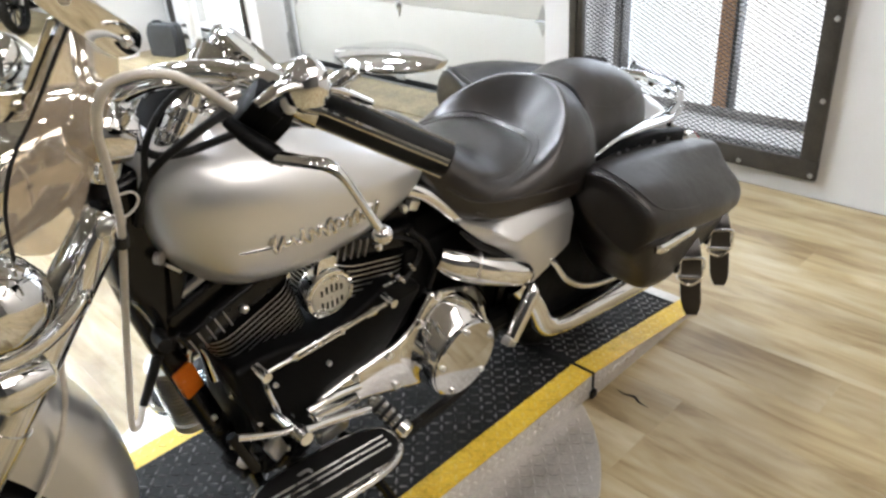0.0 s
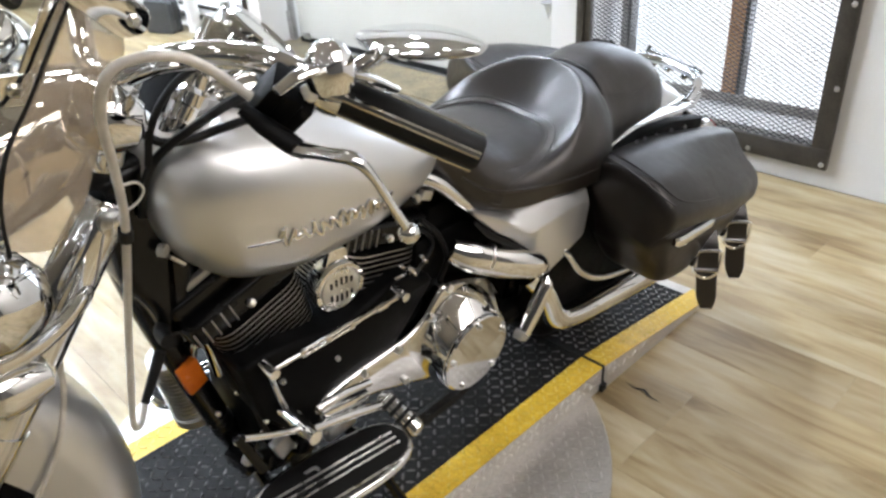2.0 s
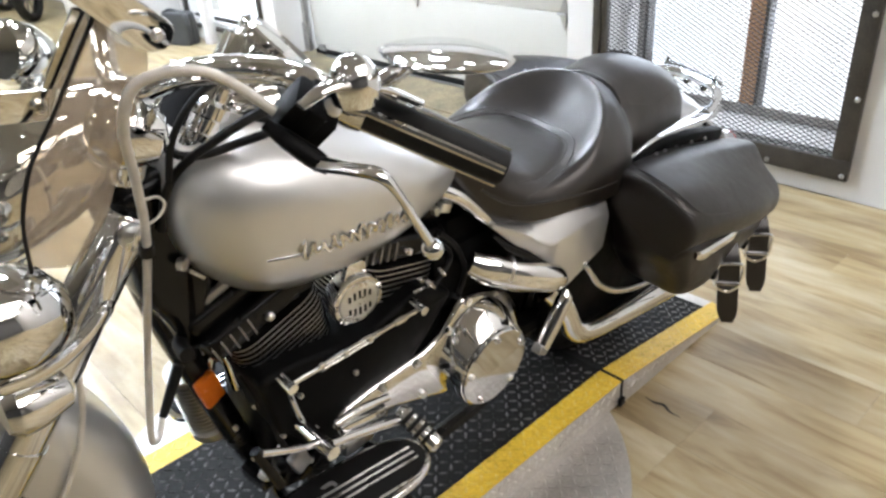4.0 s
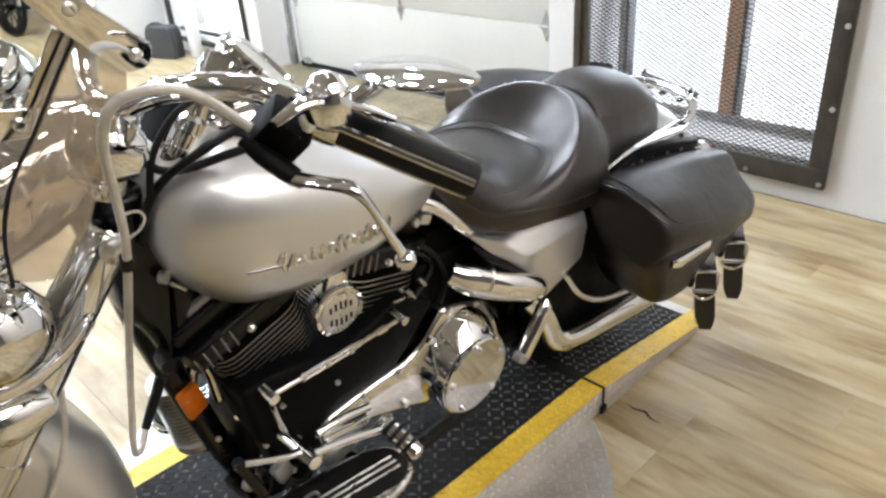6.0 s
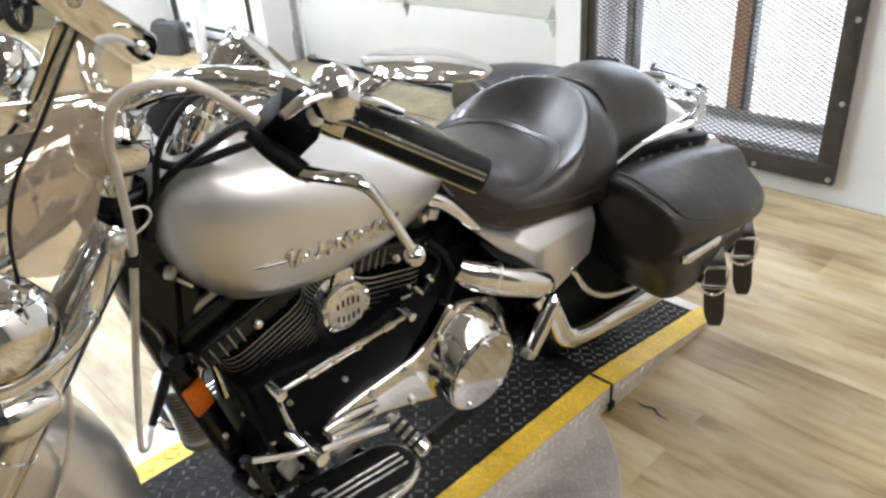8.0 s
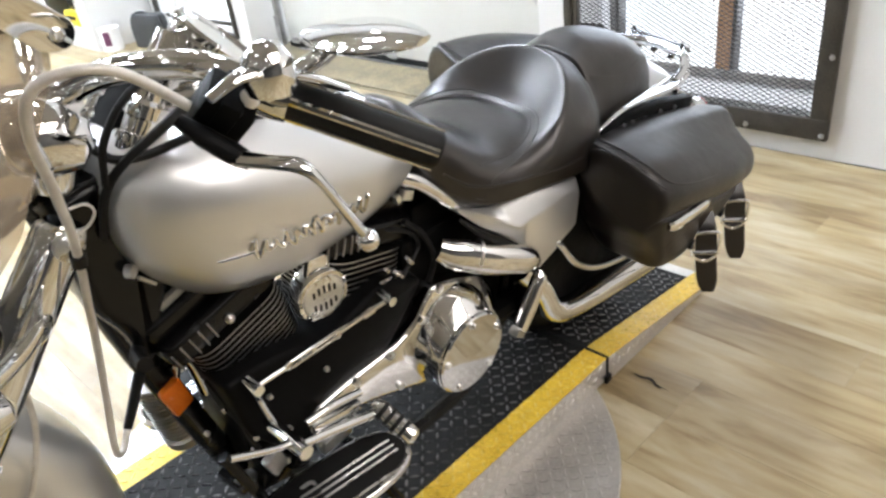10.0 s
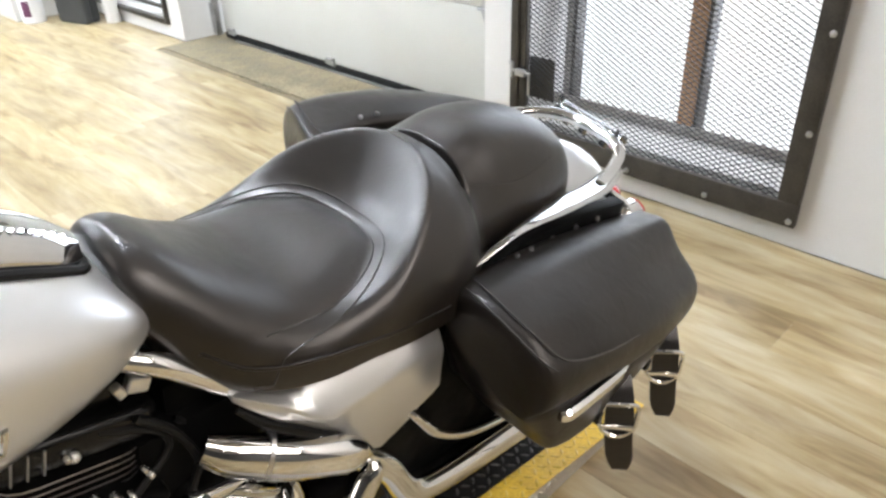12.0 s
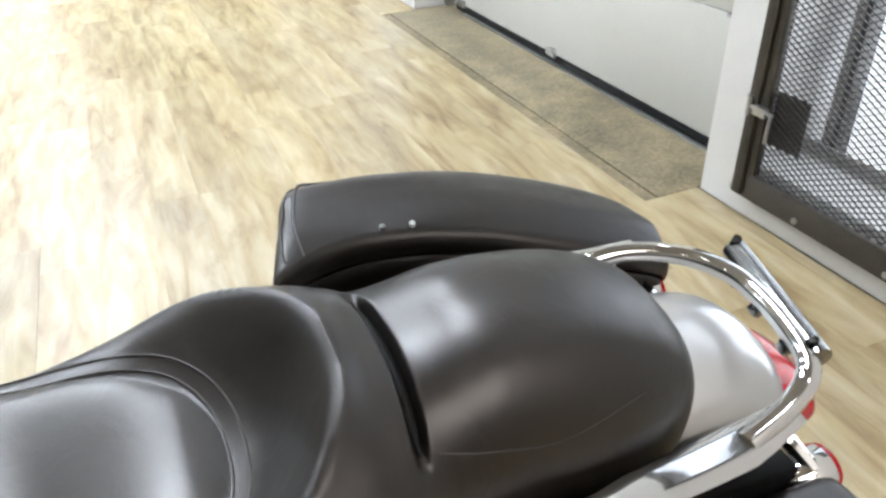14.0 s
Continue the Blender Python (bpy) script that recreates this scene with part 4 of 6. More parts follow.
def saddlebag(s, table):
    x0, x1 = table[0][0], table[-1][0]
    bm = bmesh.new()
    xs = [x0 + (x1 - x0) * (0.5 - 0.5 * math.cos(math.pi * k / 44)) for k in range(45)]
    loft(bm, [bag_ring(table, x, s, False) for x in xs])
    bag = bpart("saddlebag", bm, BAGLEATHER, "hard black leather-covered saddlebag")
    bm = bmesh.new()
    loft(bm, [bag_ring(table, x, s, True) for x in xs])
    part("bag_lid", bm, BAGLEATHER, bag)

    def on_lid(x, f, lift=0.0):
        """A point of the lid's top, f from its inner to its outer edge."""
        yi, zi, xo, yo, zo, zb = interp(table, x)
        y = yi + f * (yo - yi)
        z = interp([(yi, zi + 0.003), (yi + 0.065, zi + 0.011), (yo - 0.058, zo + 0.041), (yo - 0.012, zo + 0.007), (yo, zo - 0.014)], y)[0]
        return (x + (xo - x) * f, -s * y, z + lift)

    # seams round the top panel
    for rows in (((0.045, 0.06), (0.030, 0.30), (0.024, 0.55), (0.026, 0.76), (0.042, 0.90), (0.078, 0.955), (0.15, 0.975), (0.24, 0.975)), ((0.020, 0.10), (0.010, 0.33), (0.007, 0.60), (0.012, 0.86), (0.026, 0.95))):
        bm = bmesh.new()
        n_ = len(rows)
        tube(bm, [on_lid(x0 + dx, f, 0.0008) for dx, f in rows], [0.0012] + [0.0021] * (n_ - 2) + [0.001], 6, 4)
        part("seam", bm, STITCH, bag)
    for x in (x0 + 0.145, x0 + 0.182):
        bm = bmesh.new()
        lathe(bm, [(0.0040, -0.004), (0.0040, 0.0015), (0.002, 0.0025)], Matrix.Translation(on_lid(x, 0.09, 0.001)), 10)
        part("rivet", bm, STEEL, bag)
    if s < 0:
        return bag
    # bright strip
    bm = bmesh.new()
    tube(bm, [(1.566, -0.384, 0.580), (1.59, -0.391, 0.578), (1.70, -0.392, 0.571), (1.747, -0.386, 0.563)], [0.007, 0.010, 0.009, 0.004], 8, 4, flat=1.2)
    part("trim_strip", bm, CHROME, bag, "bright trim strip")
    for xs_, yo in ((1.757, 0.378), (1.930, 0.364)):
        turn = Matrix.Translation((xs_, -(yo + 0.010), 0)) @ pose(0, 0, 0, 0, 0, -47) @ Matrix.Translation((-xs_, yo + 0.010, 0))
        bm = bmesh.new()
        prof = [(yo - 0.030, 0.525, -0.012), (yo + 0.000, 0.500, -0.006), (yo + 0.014, 0.470, 0.000), (yo + 0.016, 0.40, 0.012), (yo + 0.010, 0.302, 0.036)]
        line = spline([(dx, -y, z) for y, z, dx in prof], 5)
        rings = []
        for i, p in enumerate(line):
            hw = 0.0245 if i < len(line) - 2 else (0.021 if i == len(line) - 2 else 0.014)
            rings.append([V(xs_ + p.x - hw, p.y, p.z), V(xs_ + p.x + hw, p.y, p.z), V(xs_ + p.x + hw, p.y - 0.006, p.z), V(xs_ + p.x - hw, p.y - 0.006, p.z)])
        loft(bm, rings)
        strap = part("strap", bm, BAGLEATHER, bag, "black leather strap")
        strap.matrix_local = turn
        bm = bmesh.new()
        zc, yb = 0.447, yo + 0.022
        tube(bm, [(xs_ - 0.026, -yb, zc + 0.030), (xs_, -(yb + 0.004), zc + 0.036), (xs_ + 0.028, -yb, zc + 0.030), (xs_ + 0.033, -yb, zc), (xs_ + 0.031, -yb, zc - 0.030), (xs_ + 0.006, -(yb + 0.004), zc - 0.044), (xs_ - 0.021, -yb, zc - 0.032), (xs_ - 0.029, -yb, zc), (xs_ - 0.026, -yb, zc + 0.030)], 0.0040, 8, 4)
        tube(bm, [(xs_ - 0.024, -(yb + 0.002), zc - 0.022), (xs_ + 0.031, -(yb + 0.002), zc - 0.022)], 0.005, 8)
        part("buckle", bm, CHROME, strap, "chrome buckle")
        bm = bmesh.new()
        box(bm, 0.016, 0.018, 0.024, pose(xs_ - 0.040, -(yo - 0.004), 0.455), 0.004)
        part("strap_block", bm, RUBBER, bag)
    return bag


saddlebag(1, NEARBAG)
# the far bag rides higher and sits a little askew
saddlebag(-1, FARBAG)

# rear fender, struts, grab rail and lamps
FEND = [(1.45, 0.640), (1.60, 0.675), (1.75, 0.700), (1.88, 0.712), (1.98, 0.712), (2.05, 0.702), (2.105, 0.672), (2.145, 0.60), (2.16, 0.46), (2.165, 0.36)]
bm = bmesh.new()
line = spline([(x, 0, z) for x, z in FEND], 4)
rings = []
for i, p in enumerate(line):
    d = (line[min(i + 1, len(line) - 1)] - line[max(i - 1, 0)]).normalized()
    up = V(-d.z, 0, d.x)
    arc = [(math.cos(a) * 0.112, math.sin(a) * 0.075) for a in (math.pi * j / 14 for j in range(15))]
    ring = [p + V(0, y, 0) + up * (h - 0.075) for y, h in arc]
    ring += [p + V(0, -0.112, 0) - up * 0.10, p + V(0, -0.105, 0) - up * 0.10, p + V(0, -0.10, 0) - up * 0.08, p + V(0, 0.10, 0) - up * 0.08, p + V(0, 0.105, 0) - up * 0.10, p + V(0, 0.112, 0) - up * 0.10]
    rings.append(ring)
loft(bm, rings)
bpart("rear_fender", bm, SILVER, "silver painted rear fender")
for s in (1, -1):
    bm = bmesh.new()
    tube(bm, [(1.545, -s * 0.172, 0.702), (1.61, -s * 0.170, 0.716), (1.70, -s * 0.170, 0.733), (1.82, -s * 0.162, 0.724), (1.95, -s * 0.150, 0.706), (2.03, -s * 0.140, 0.712)], [0.004, 0.0045, 0.008, 0.022, 0.025, 0.016], 12, 5, flat=0.28)
    bpart("fender_strut", bm, CHROME, "chrome fender strut cover")
bm = bmesh.new()
tube(bm, [(1.93, 0.145, 0.705), (2.00, 0.125, 0.725), (2.055, 0.085, 0.735), (2.085, 0.04, 0.737), (2.092, 0.0, 0.737), (2.085, -0.06, 0.737), (2.066, -0.115, 0.732), (2.02, -0.138, 0.718), (1.96, -0.150, 0.706)], 0.0125, 12, 5)
rail = bpart("grab_rail", bm, CHROME, "chrome grab rail behind the seat")
bm = bmesh.new()
m = Matrix.Translation((2.097, -0.0185, 0.735)) @ pose(0, 0, 0, 0, 25, -12.5)
lathe(bm, [(0.004, -0.094), (0.0145, -0.092), (0.0150, -0.06), (0.0150, 0.06), (0.0145, 0.092), (0.004, 0.094)], m @ pose(0.006, 0, 0.004, 90, 0, 0), 20)
for y in (-0.06, 0.0, 0.05):
    box(bm, 0.012, 0.016, 0.026, m @ pose(-0.004, y, -0.010), 0.003)
part("rail_plate", bm, DARKCHROME, rail, "smoked chrome rear light bar")
for y in (-0.098, 0.066):
    bm = bmesh.new()
    tube(bm, [(2.094 + 0.24 * (y + 0.02), y, 0.738), (2.100 + 0.24 * (y + 0.02), y + 0.002, 0.750), (2.104 + 0.24 * (y + 0.02), y + 0.004, 0.752)], 0.006, 8, 3)
    part("rail_end", bm, BLACKGLOSS, rail)
bm = bmesh.new()
bmesh.ops.create_uvsphere(bm, u_segments=40, v_segments=20, radius=1.0, matrix=Matrix.Translation((2.148, -0.020, 0.590)) @ pose(0, 0, 0, 0, 24, -12) @ Matrix.Diagonal((0.068, 0.080, 0.024, 1)))
bpart("tail_lamp", bm, RED, "red tail lamp")
for s in (1, -1):
    bm = bmesh.new()
    lathe(bm, [(0.002, -0.05), (0.018, -0.04), (0.027, -0.02), (0.029, 0.0), (0.029, 0.012)], pose(2.085, -s * 0.160, 0.596, 0, 90, 0), 24)
    tube(bm, [(2.075, -s * 0.165, 0.615), (2.06, -s * 0.13, 0.635), (2.05, -s * 0.10, 0.64)], 0.010, 8)
    sig = bpart("rear_indicator", bm, CHROME, "chrome bullet indicator with red lens")
    bm = bmesh.new()
    lathe(bm, [(0.028, 0.012), (0.027, 0.020), (0.016, 0.027), (0.002, 0.029)], pose(2.085, -s * 0.160, 0.596, 0, 90, 0), 24)
    part("lens", bm, RED, sig)


def wheel(name, cx, r, w, spin=0):
    """A cast wheel with tyre, rim, spokes and hub under one empty; the axle lies along y."""
    hub = new(name)
    hub.parent = bike
    hub.matrix_local = pose(cx, 0, r, 90, 0, spin)
    b = bmesh.new()
    prof = []
    for k in range(17):
        a = math.pi * (k / 16)
        prof.append((r - 0.055 + 0.055 * sup(math.sin(a), 2.6), -w / 2 * sup(math.cos(a), 2.6)))
    lathe(b, prof + [(r - 0.085, w * 0.36), (r - 0.085, -w * 0.36), prof[0]], seg=64, caps=False)
    part("tyre", b, RUBBER, hub, "black road tyre")
    b = bmesh.new()
    lathe(b, [(r - 0.086, -w * 0.36), (r - 0.078, -w * 0.38), (r - 0.095, -w * 0.30), (r - 0.115, 0), (r - 0.095, w * 0.30), (r - 0.078, w * 0.38), (r - 0.086, w * 0.36)], seg=64, caps=False)
    part("rim", b, SATIN, hub)
    for k in range(9):
        b = bmesh.new()
        a = 2 * math.pi * k / 9
        tube(b, [(0.03 * math.cos(a), 0.03 * math.sin(a), 0), ((r - 0.10) * math.cos(a), (r - 0.10) * math.sin(a), 0)], 0.011, 8, smooth=False)
        part("spoke", b, SATIN, hub)
    b = bmesh.new()
    lathe(b, [(0.012, -w * 0.6), (0.04, -w * 0.5), (0.045, 0), (0.04, w * 0.5), (0.012, w * 0.6)], seg=24)
    part("hub", b, SATIN, hub)
    return hub


wheel("rear_wheel", 1.79, 0.325, 0.14)
# swing arm and belt guard
for s in (1, -1):
    bm = bmesh.new()
    tube(bm, [(1.30, -s * 0.13, 0.36), (1.55, -s * 0.125, 0.335), (1.80, -s * 0.12, 0.325)], 0.028, 8, 4)
    bpart("swing_arm", bm, BLACKSATIN)
    bm = bmesh.new()
    prism(bm, [(1.36, 0.33), (1.40, 0.62), (1.55, 0.675), (1.72, 0.705), (1.88, 0.690), (2.03, 0.655), (1.97, 0.40), (1.80, 0.29), (1.50, 0.28)], 0.03, Matrix.Translation((0, -s * 0.145, 0)) @ pose(0, 0, 0, 90, 0, 0), 0.004)
    guard = bpart("inner_guard", bm, BLACKSATIN, "black inner guard")
    for x, z in ((1.66, 0.668), (1.72, 0.68), (1.79, 0.68), (1.86, 0.672), (1.93, 0.66)):
        bm = bmesh.new()
        lathe(bm, [(0.0048, 0), (0.0048, 0.004), (0.002, 0.006)], Matrix.Translation((x, -s * 0.176, z)) @ pose(0, 0, 0, 90 * s, 0, 0), 10)
        part("bolt", bm, STEEL, guard)

# exhausts
for s in (1, -1):
    bm = bmesh.new()
    tube(bm, [(1.36, -s * 0.165, 0.47), (1.415, -s * 0.182, 0.40), (1.455, -s * 0.192, 0.318), (1.52, -s * 0.196, 0.288), (1.66, -s * 0.200, 0.272), (1.90, -s * 0.205, 0.250), (2.10, -s * 0.21, 0.238)], [0.024, 0.026, 0.028, 0.029, 0.033, 0.038, 0.038], 16, 5)
    bpart("exhaust_pipe", bm, CHROME, "chrome exhaust pipe")
    bm = bmesh.new()
    tube(bm, [(1.455, -s * 0.165, 0.515), (1.468, -s * 0.195, 0.490), (1.50, -s * 0.205, 0.440), (1.56, -s * 0.215, 0.395), (1.64, -s * 0.220, 0.365), (1.74, -s * 0.222, 0.345), (1.84, -s * 0.222, 0.345)], 0.0085, 10, 5)
    bpart("bag_guard", bm, CHROME, "chrome saddlebag guard")

# frame
bm = bmesh.new()
tube(bm, [(0.56, 0, 0.93), (0.575, 0, 0.84), (0.60, 0.0, 0.70), (0.645, 0.0, 0.52), (0.715, 0.0, 0.29), (0.80, 0.0, 0.20)], 0.024, 12, 5)
bpart("down_tube", bm, BLACKGLOSS, "black frame down tube")
bm = bmesh.new()
box(bm, 0.040, 0.014, 0.066, Matrix.Translation((0.637, -0.027, 0.547)) @ pose(0, 0, 0, 0, -14, 12), 0.004)
bpart("side_reflector", bm, ORANGE, "amber reflector on the down tube")
for s in (1, -1):
    bm = bmesh.new()
    tube(bm, [(0.80, -s * 0.03, 0.20), (0.95, -s * 0.11, 0.175), (1.25, -s * 0.12, 0.19), (1.36, -s * 0.11, 0.30), (1.40, -s * 0.11, 0.50)], 0.018, 8, 4)
    bpart("frame_rail", bm, BLACKGLOSS)
    bm = bmesh.new()
    tube(bm, [(1.085, -s * 0.085, 0.790), (1.13, -s * 0.105, 0.765), (1.18, -s * 0.118, 0.715), (1.24, -s * 0.128, 0.660), (1.31, -s * 0.142, 0.615), (1.36, -s * 0.15, 0.585)], [0.014, 0.016, 0.016, 0.015, 0.013, 0.010], 10, 4)
    bpart("seat_rail", bm, CHROME, "bright frame cover below the seat")
# dark mass of frame, oil tank and electrics between engine and rear wheel
bm = bmesh.new()
box(bm, 0.36, 0.20, 0.30, pose(1.26, 0, 0.50), 0.02)
box(bm, 0.30, 0.16, 0.12, pose(1.28, 0, 0.64), 0.02)
bpart("gearbox", bm, BLACKSATIN, "black gearbox and oil tank")
bm = bmesh.new()
prism(bm, rounded([(0.548, 0.965), (0.662, 0.985), (0.672, 0.80), (0.645, 0.695), (0.606, 0.655), (0.585, 0.735), (0.556, 0.79)], 0.025, 4), 0.13, Matrix.Translation((0, 0.065, 0)) @ pose(0, 0, 0, 90, 0, 0), 0.02, 3)
bpart("steering_neck", bm, BLACKGLOSS, "black steering neck")
bm = bmesh.new()
box(bm, 0.17, 0.11, 0.16, pose(0.655, 0.0, 0.885), 0.03)
bpart("coil_cover", bm, BLACKSATIN, "black coil cover before the tank")
bm = bmesh.new()
box(bm, 0.20, 0.07, 0.06, pose(0.72, 0.0, 0.79), 0.02)
bpart("wiring_tray", bm, BLACKSATIN)
bm = bmesh.new()
prism(bm, rounded([(0.590, 0.90), (0.612, 1.0), (0.660, 1.005), (0.690, 1.045), (0.725, 1.072), (0.752, 1.05), (0.75, 0.975), (0.72, 0.955), (0.66, 0.885)], 0.015, 3), 0.085, Matrix.Translation((0, 0.06, 0)) @ pose(0, 0, 0, 90, 0, 0), 0.012, 3)
bpart("wiring_loom", bm, BLACKSATIN, "black wiring bundled before the tank")
bm = bmesh.new()
tube(bm, [(0.612, -0.074, 0.842), (0.618, -0.082, 0.842)], 0.010, 12, smooth=False)
tube(bm, [(0.622, -0.079, 0.828), (0.642, -0.079, 0.806)], 0.0028, 8, smooth=False)
bpart("neck_key", bm, SATIN, "steel fork lock and key")

# engine
bm = bmesh.new()
box(bm, 0.42, 0.20, 0.22, pose(0.92, 0.0, 0.42), 0.035, 3)
lathe(bm, [(0.10, -0.11), (0.125, -0.09), (0.125, 0.09), (0.10, 0.11)], pose(0.90, 0, 0.44, 90, 0, 0), 32)
bpart("crankcase", bm, BLACKSATIN, "black engine crankcase")


def fin_outline(a, b, r):
    return rounded([(-a, -b), (a, -b), (a, b), (-a, b)], r, 5)


def cylinder(cx, cz, lean, low):
    """A finned cylinder with head and rocker box: black fins whose rims are machined bright."""
    m = Matrix.Translation((cx, 0, cz)) @ pose(0, 0, 0, 0, lean, 0)
    bm = bmesh.new()
    lathe(bm, [(0.062, -0.06), (0.062, 0.22)], m, 24)
    core = bpart("cylinder", bm, BLACKSATIN, "black finned engine cylinder")
    for k in range(low, 13):
        h = 0.004 + 0.0112 * k
        g = 0.080 + 0.010 * min(max(k, 0) / 8, 1)
        bm = bmesh.new()
        poly = fin_outline(g, g + 0.002, 0.045)
        a = [bm.verts.new(m @ V(x, y, h)) for x, y in poly]
        b = [bm.verts.new(m @ V(x, y, h + 0.0030)) for x, y in poly]
        bm.faces.new(a), bm.faces.new(b)
        for i in range(len(a)):
            f = bm.faces.new((a[i], a[(i + 1) % len(a)], b[(i + 1) % len(a)], b[i]))
            f.material_index = 1
        part("fin", bm, [BLACKSATIN, FINEDGE], core, smooth=False)
    bm = bmesh.new()
    prism(bm, fin_outline(0.108, 0.094, 0.03), 0.050, m @ pose(-0.01, 0, 0.153), 0.012, 3)
    bolt = m @ pose(-0.01, -0.095, 0.172, 90, 0, 0)
    part("head", bm, BLACKGLOSS, core, "black cylinder head")
    bm = bmesh.new()
    lathe(bm, [(0.0075, 0), (0.0075, 0.005), (0.004, 0.008), (0.001, 0.008)], bolt, 12)
    part("head_bolt", bm, SATIN, core)
    bm = bmesh.new()
    prism(bm, fin_outline(0.110, 0.072, 0.025), 0.035, m @ pose(-0.01, 0, 0.205), 0.010, 3)
    for k in range(5):
        g = bmesh.new()
        box(g, 0.0026, 0.0035, 0.036, m @ pose(-0.108 + 0.017 * k, -0.095, 0.178), 0.0008, 1)
        part("head_fin", g, FINEDGE, core)
    part("rocker_box", bm, BLACKGLOSS, core)
    bm = bmesh.new()
    tube(bm, [m @ V(-0.10, -0.03, 0.20), m @ V(-0.135, -0.06, 0.215), m @ V(-0.14, -0.10, 0.225)], 0.012, 10)
    part("plug_cap", bm, RUBBER, core)


cylinder(0.795, 0.540, -20, -4)
cylinder(0.985, 0.520, 14, 0)
# horn between the cylinders
hm = Matrix.Translation((0.896, -0.096, 0.645)) @ pose(0, 0, 0, 90, 0, -4) @ Matrix.Diagonal((0.9, 0.9, 1, 1))
bm = bmesh.new()
lathe(bm, [(0.030, -0.045), (0.052, -0.030), (0.058, -0.008), (0.058, 0.004), (0.054, 0.009), (0.047, 0.010), (0.044, 0.006)], hm, 48)
horn = bpart("horn", bm, CHROME, "round chrome horn cover with slots")
bm = bmesh.new()
lathe(bm, [(0.044, 0.004), (0.042, 0.010), (0.030, 0.0125), (0.001, 0.0135)], hm, 48)
part("horn_face", bm, SATIN, horn)
for row, n_ in ((-1, 5), (1, 5)):
    for k in range(n_):
        x = 0.0115 * (k - (n_ - 1) / 2)
        bm = bmesh.new()
        box(bm, 0.0056, 0.0185 - 0.0012 * abs(k - 2) ** 2, 0.003, hm @ pose(x, row * (0.0195 - 0.0012 * abs(k - 2) ** 2), 0.0125), 0.001)
        part("slot", bm, RUBBER, horn)
bm = bmesh.new()
prism(bm, rounded([(-0.028, 0.045), (0.028, 0.045), (0.022, 0.085), (-0.016, 0.088)], 0.008), 0.014, hm @ pose(0.0, 0, -0.012), 0.003)
part("horn_bracket", bm, CHROME, horn)

# primary: black inner half, chrome outer cover, round clutch cover
side = pose(0, 0, 0, 90, 0, 0)


def sideplate(bm, poly, y0, y1, bev=0.006, r=0.02):
    """A plate that faces the bike's left, from local y0 out to y1."""
    return prism(bm, [(x, z) for x, z in rounded(poly, r, 4)], y0 - y1, Matrix.Translation((0, y0, 0)) @ side, bev, 3)


bm = bmesh.new()
sideplate(bm, [(0.675, 0.605), (0.70, 0.47), (0.77, 0.37), (0.90, 0.38), (1.02, 0.47), (1.11, 0.575), (1.02, 0.620), (0.88, 0.575), (0.76, 0.605)], -0.02, -0.128, 0.012)
bpart("inner_primary", bm, BLACKSATIN, "black inner primary case")
bm = bmesh.new()
sideplate(bm, [(0.800, 0.415), (0.825, 0.444), (0.885, 0.456), (0.95, 0.462), (1.03, 0.468), (1.075, 0.490), (1.105, 0.530), (1.125, 0.550), (1.18, 0.535), (1.26, 0.500), (1.285, 0.43), (1.27, 0.35), (1.20, 0.300), (1.08, 0.315), (1.050, 0.330), (0.94, 0.374), (0.82, 0.396)], -0.095, -0.140, 0.010, 0.015)
primary = bpart("primary_cover", bm, CHROME, "chrome primary cover")
cm = Matrix.Translation((1.164, -0.138, 0.391)) @ pose(0, 0, 0, 90, 0, 0)
bm = bmesh.new()
rings = []
for r, h, ox, oz in ((0.122, 0.0, 0.020, 0.012), (0.121, 0.006, 0.019, 0.011), (0.108, 0.030, 0.010, 0.006), (0.096, 0.055, 0.001, 0.001), (0.0935, 0.060, 0, 0), (0.090, 0.062, 0, 0)):
    rings.append([cm @ V(ox + r * math.cos(a), oz + r * math.sin(a), h) for a in (2 * math.pi * k / 64 for k in range(64))])
loft(bm, rings)
part("clutch_housing", bm, CHROME, primary)
bm = bmesh.new()
lathe(bm, [(0.092, 0.060), (0.0915, 0.066), (0.088, 0.0690), (0.07, 0.0698), (0.05, 0.0703), (0.025, 0.0706), (0.001, 0.0707)], cm, 64)
part("clutch_cover", bm, CHROME, primary, "round chrome clutch cover")
for k in range(5):
    a = 2 * math.pi * (k + 0.3) / 5
    bm = bmesh.new()
    lathe(bm, [(0.0070, 0.066), (0.0070, 0.0735), (0.004, 0.0755), (0.003, 0.0725), (0.001, 0.0725)], cm @ pose(0.077 * math.cos(a), 0.077 * math.sin(a), 0), 12)
    part("screw", bm, SATIN, primary)
for x, z in ((0.83, 0.436), (0.915, 0.452), (1.00, 0.458), (1.085, 0.492), (1.135, 0.540), (1.215, 0.515), (0.90, 0.392), (1.02, 0.362)):
    bm = bmesh.new()
    lathe(bm, [(0.0085, 0), (0.0085, 0.008), (0.004, 0.010), (0.003, 0.007), (0.001, 0.007)], Matrix.Translation((x, -0.138, z)) @ pose(0, 0, 0, 90, 0, 0), 12)
    part("screw", bm, SATIN, primary)

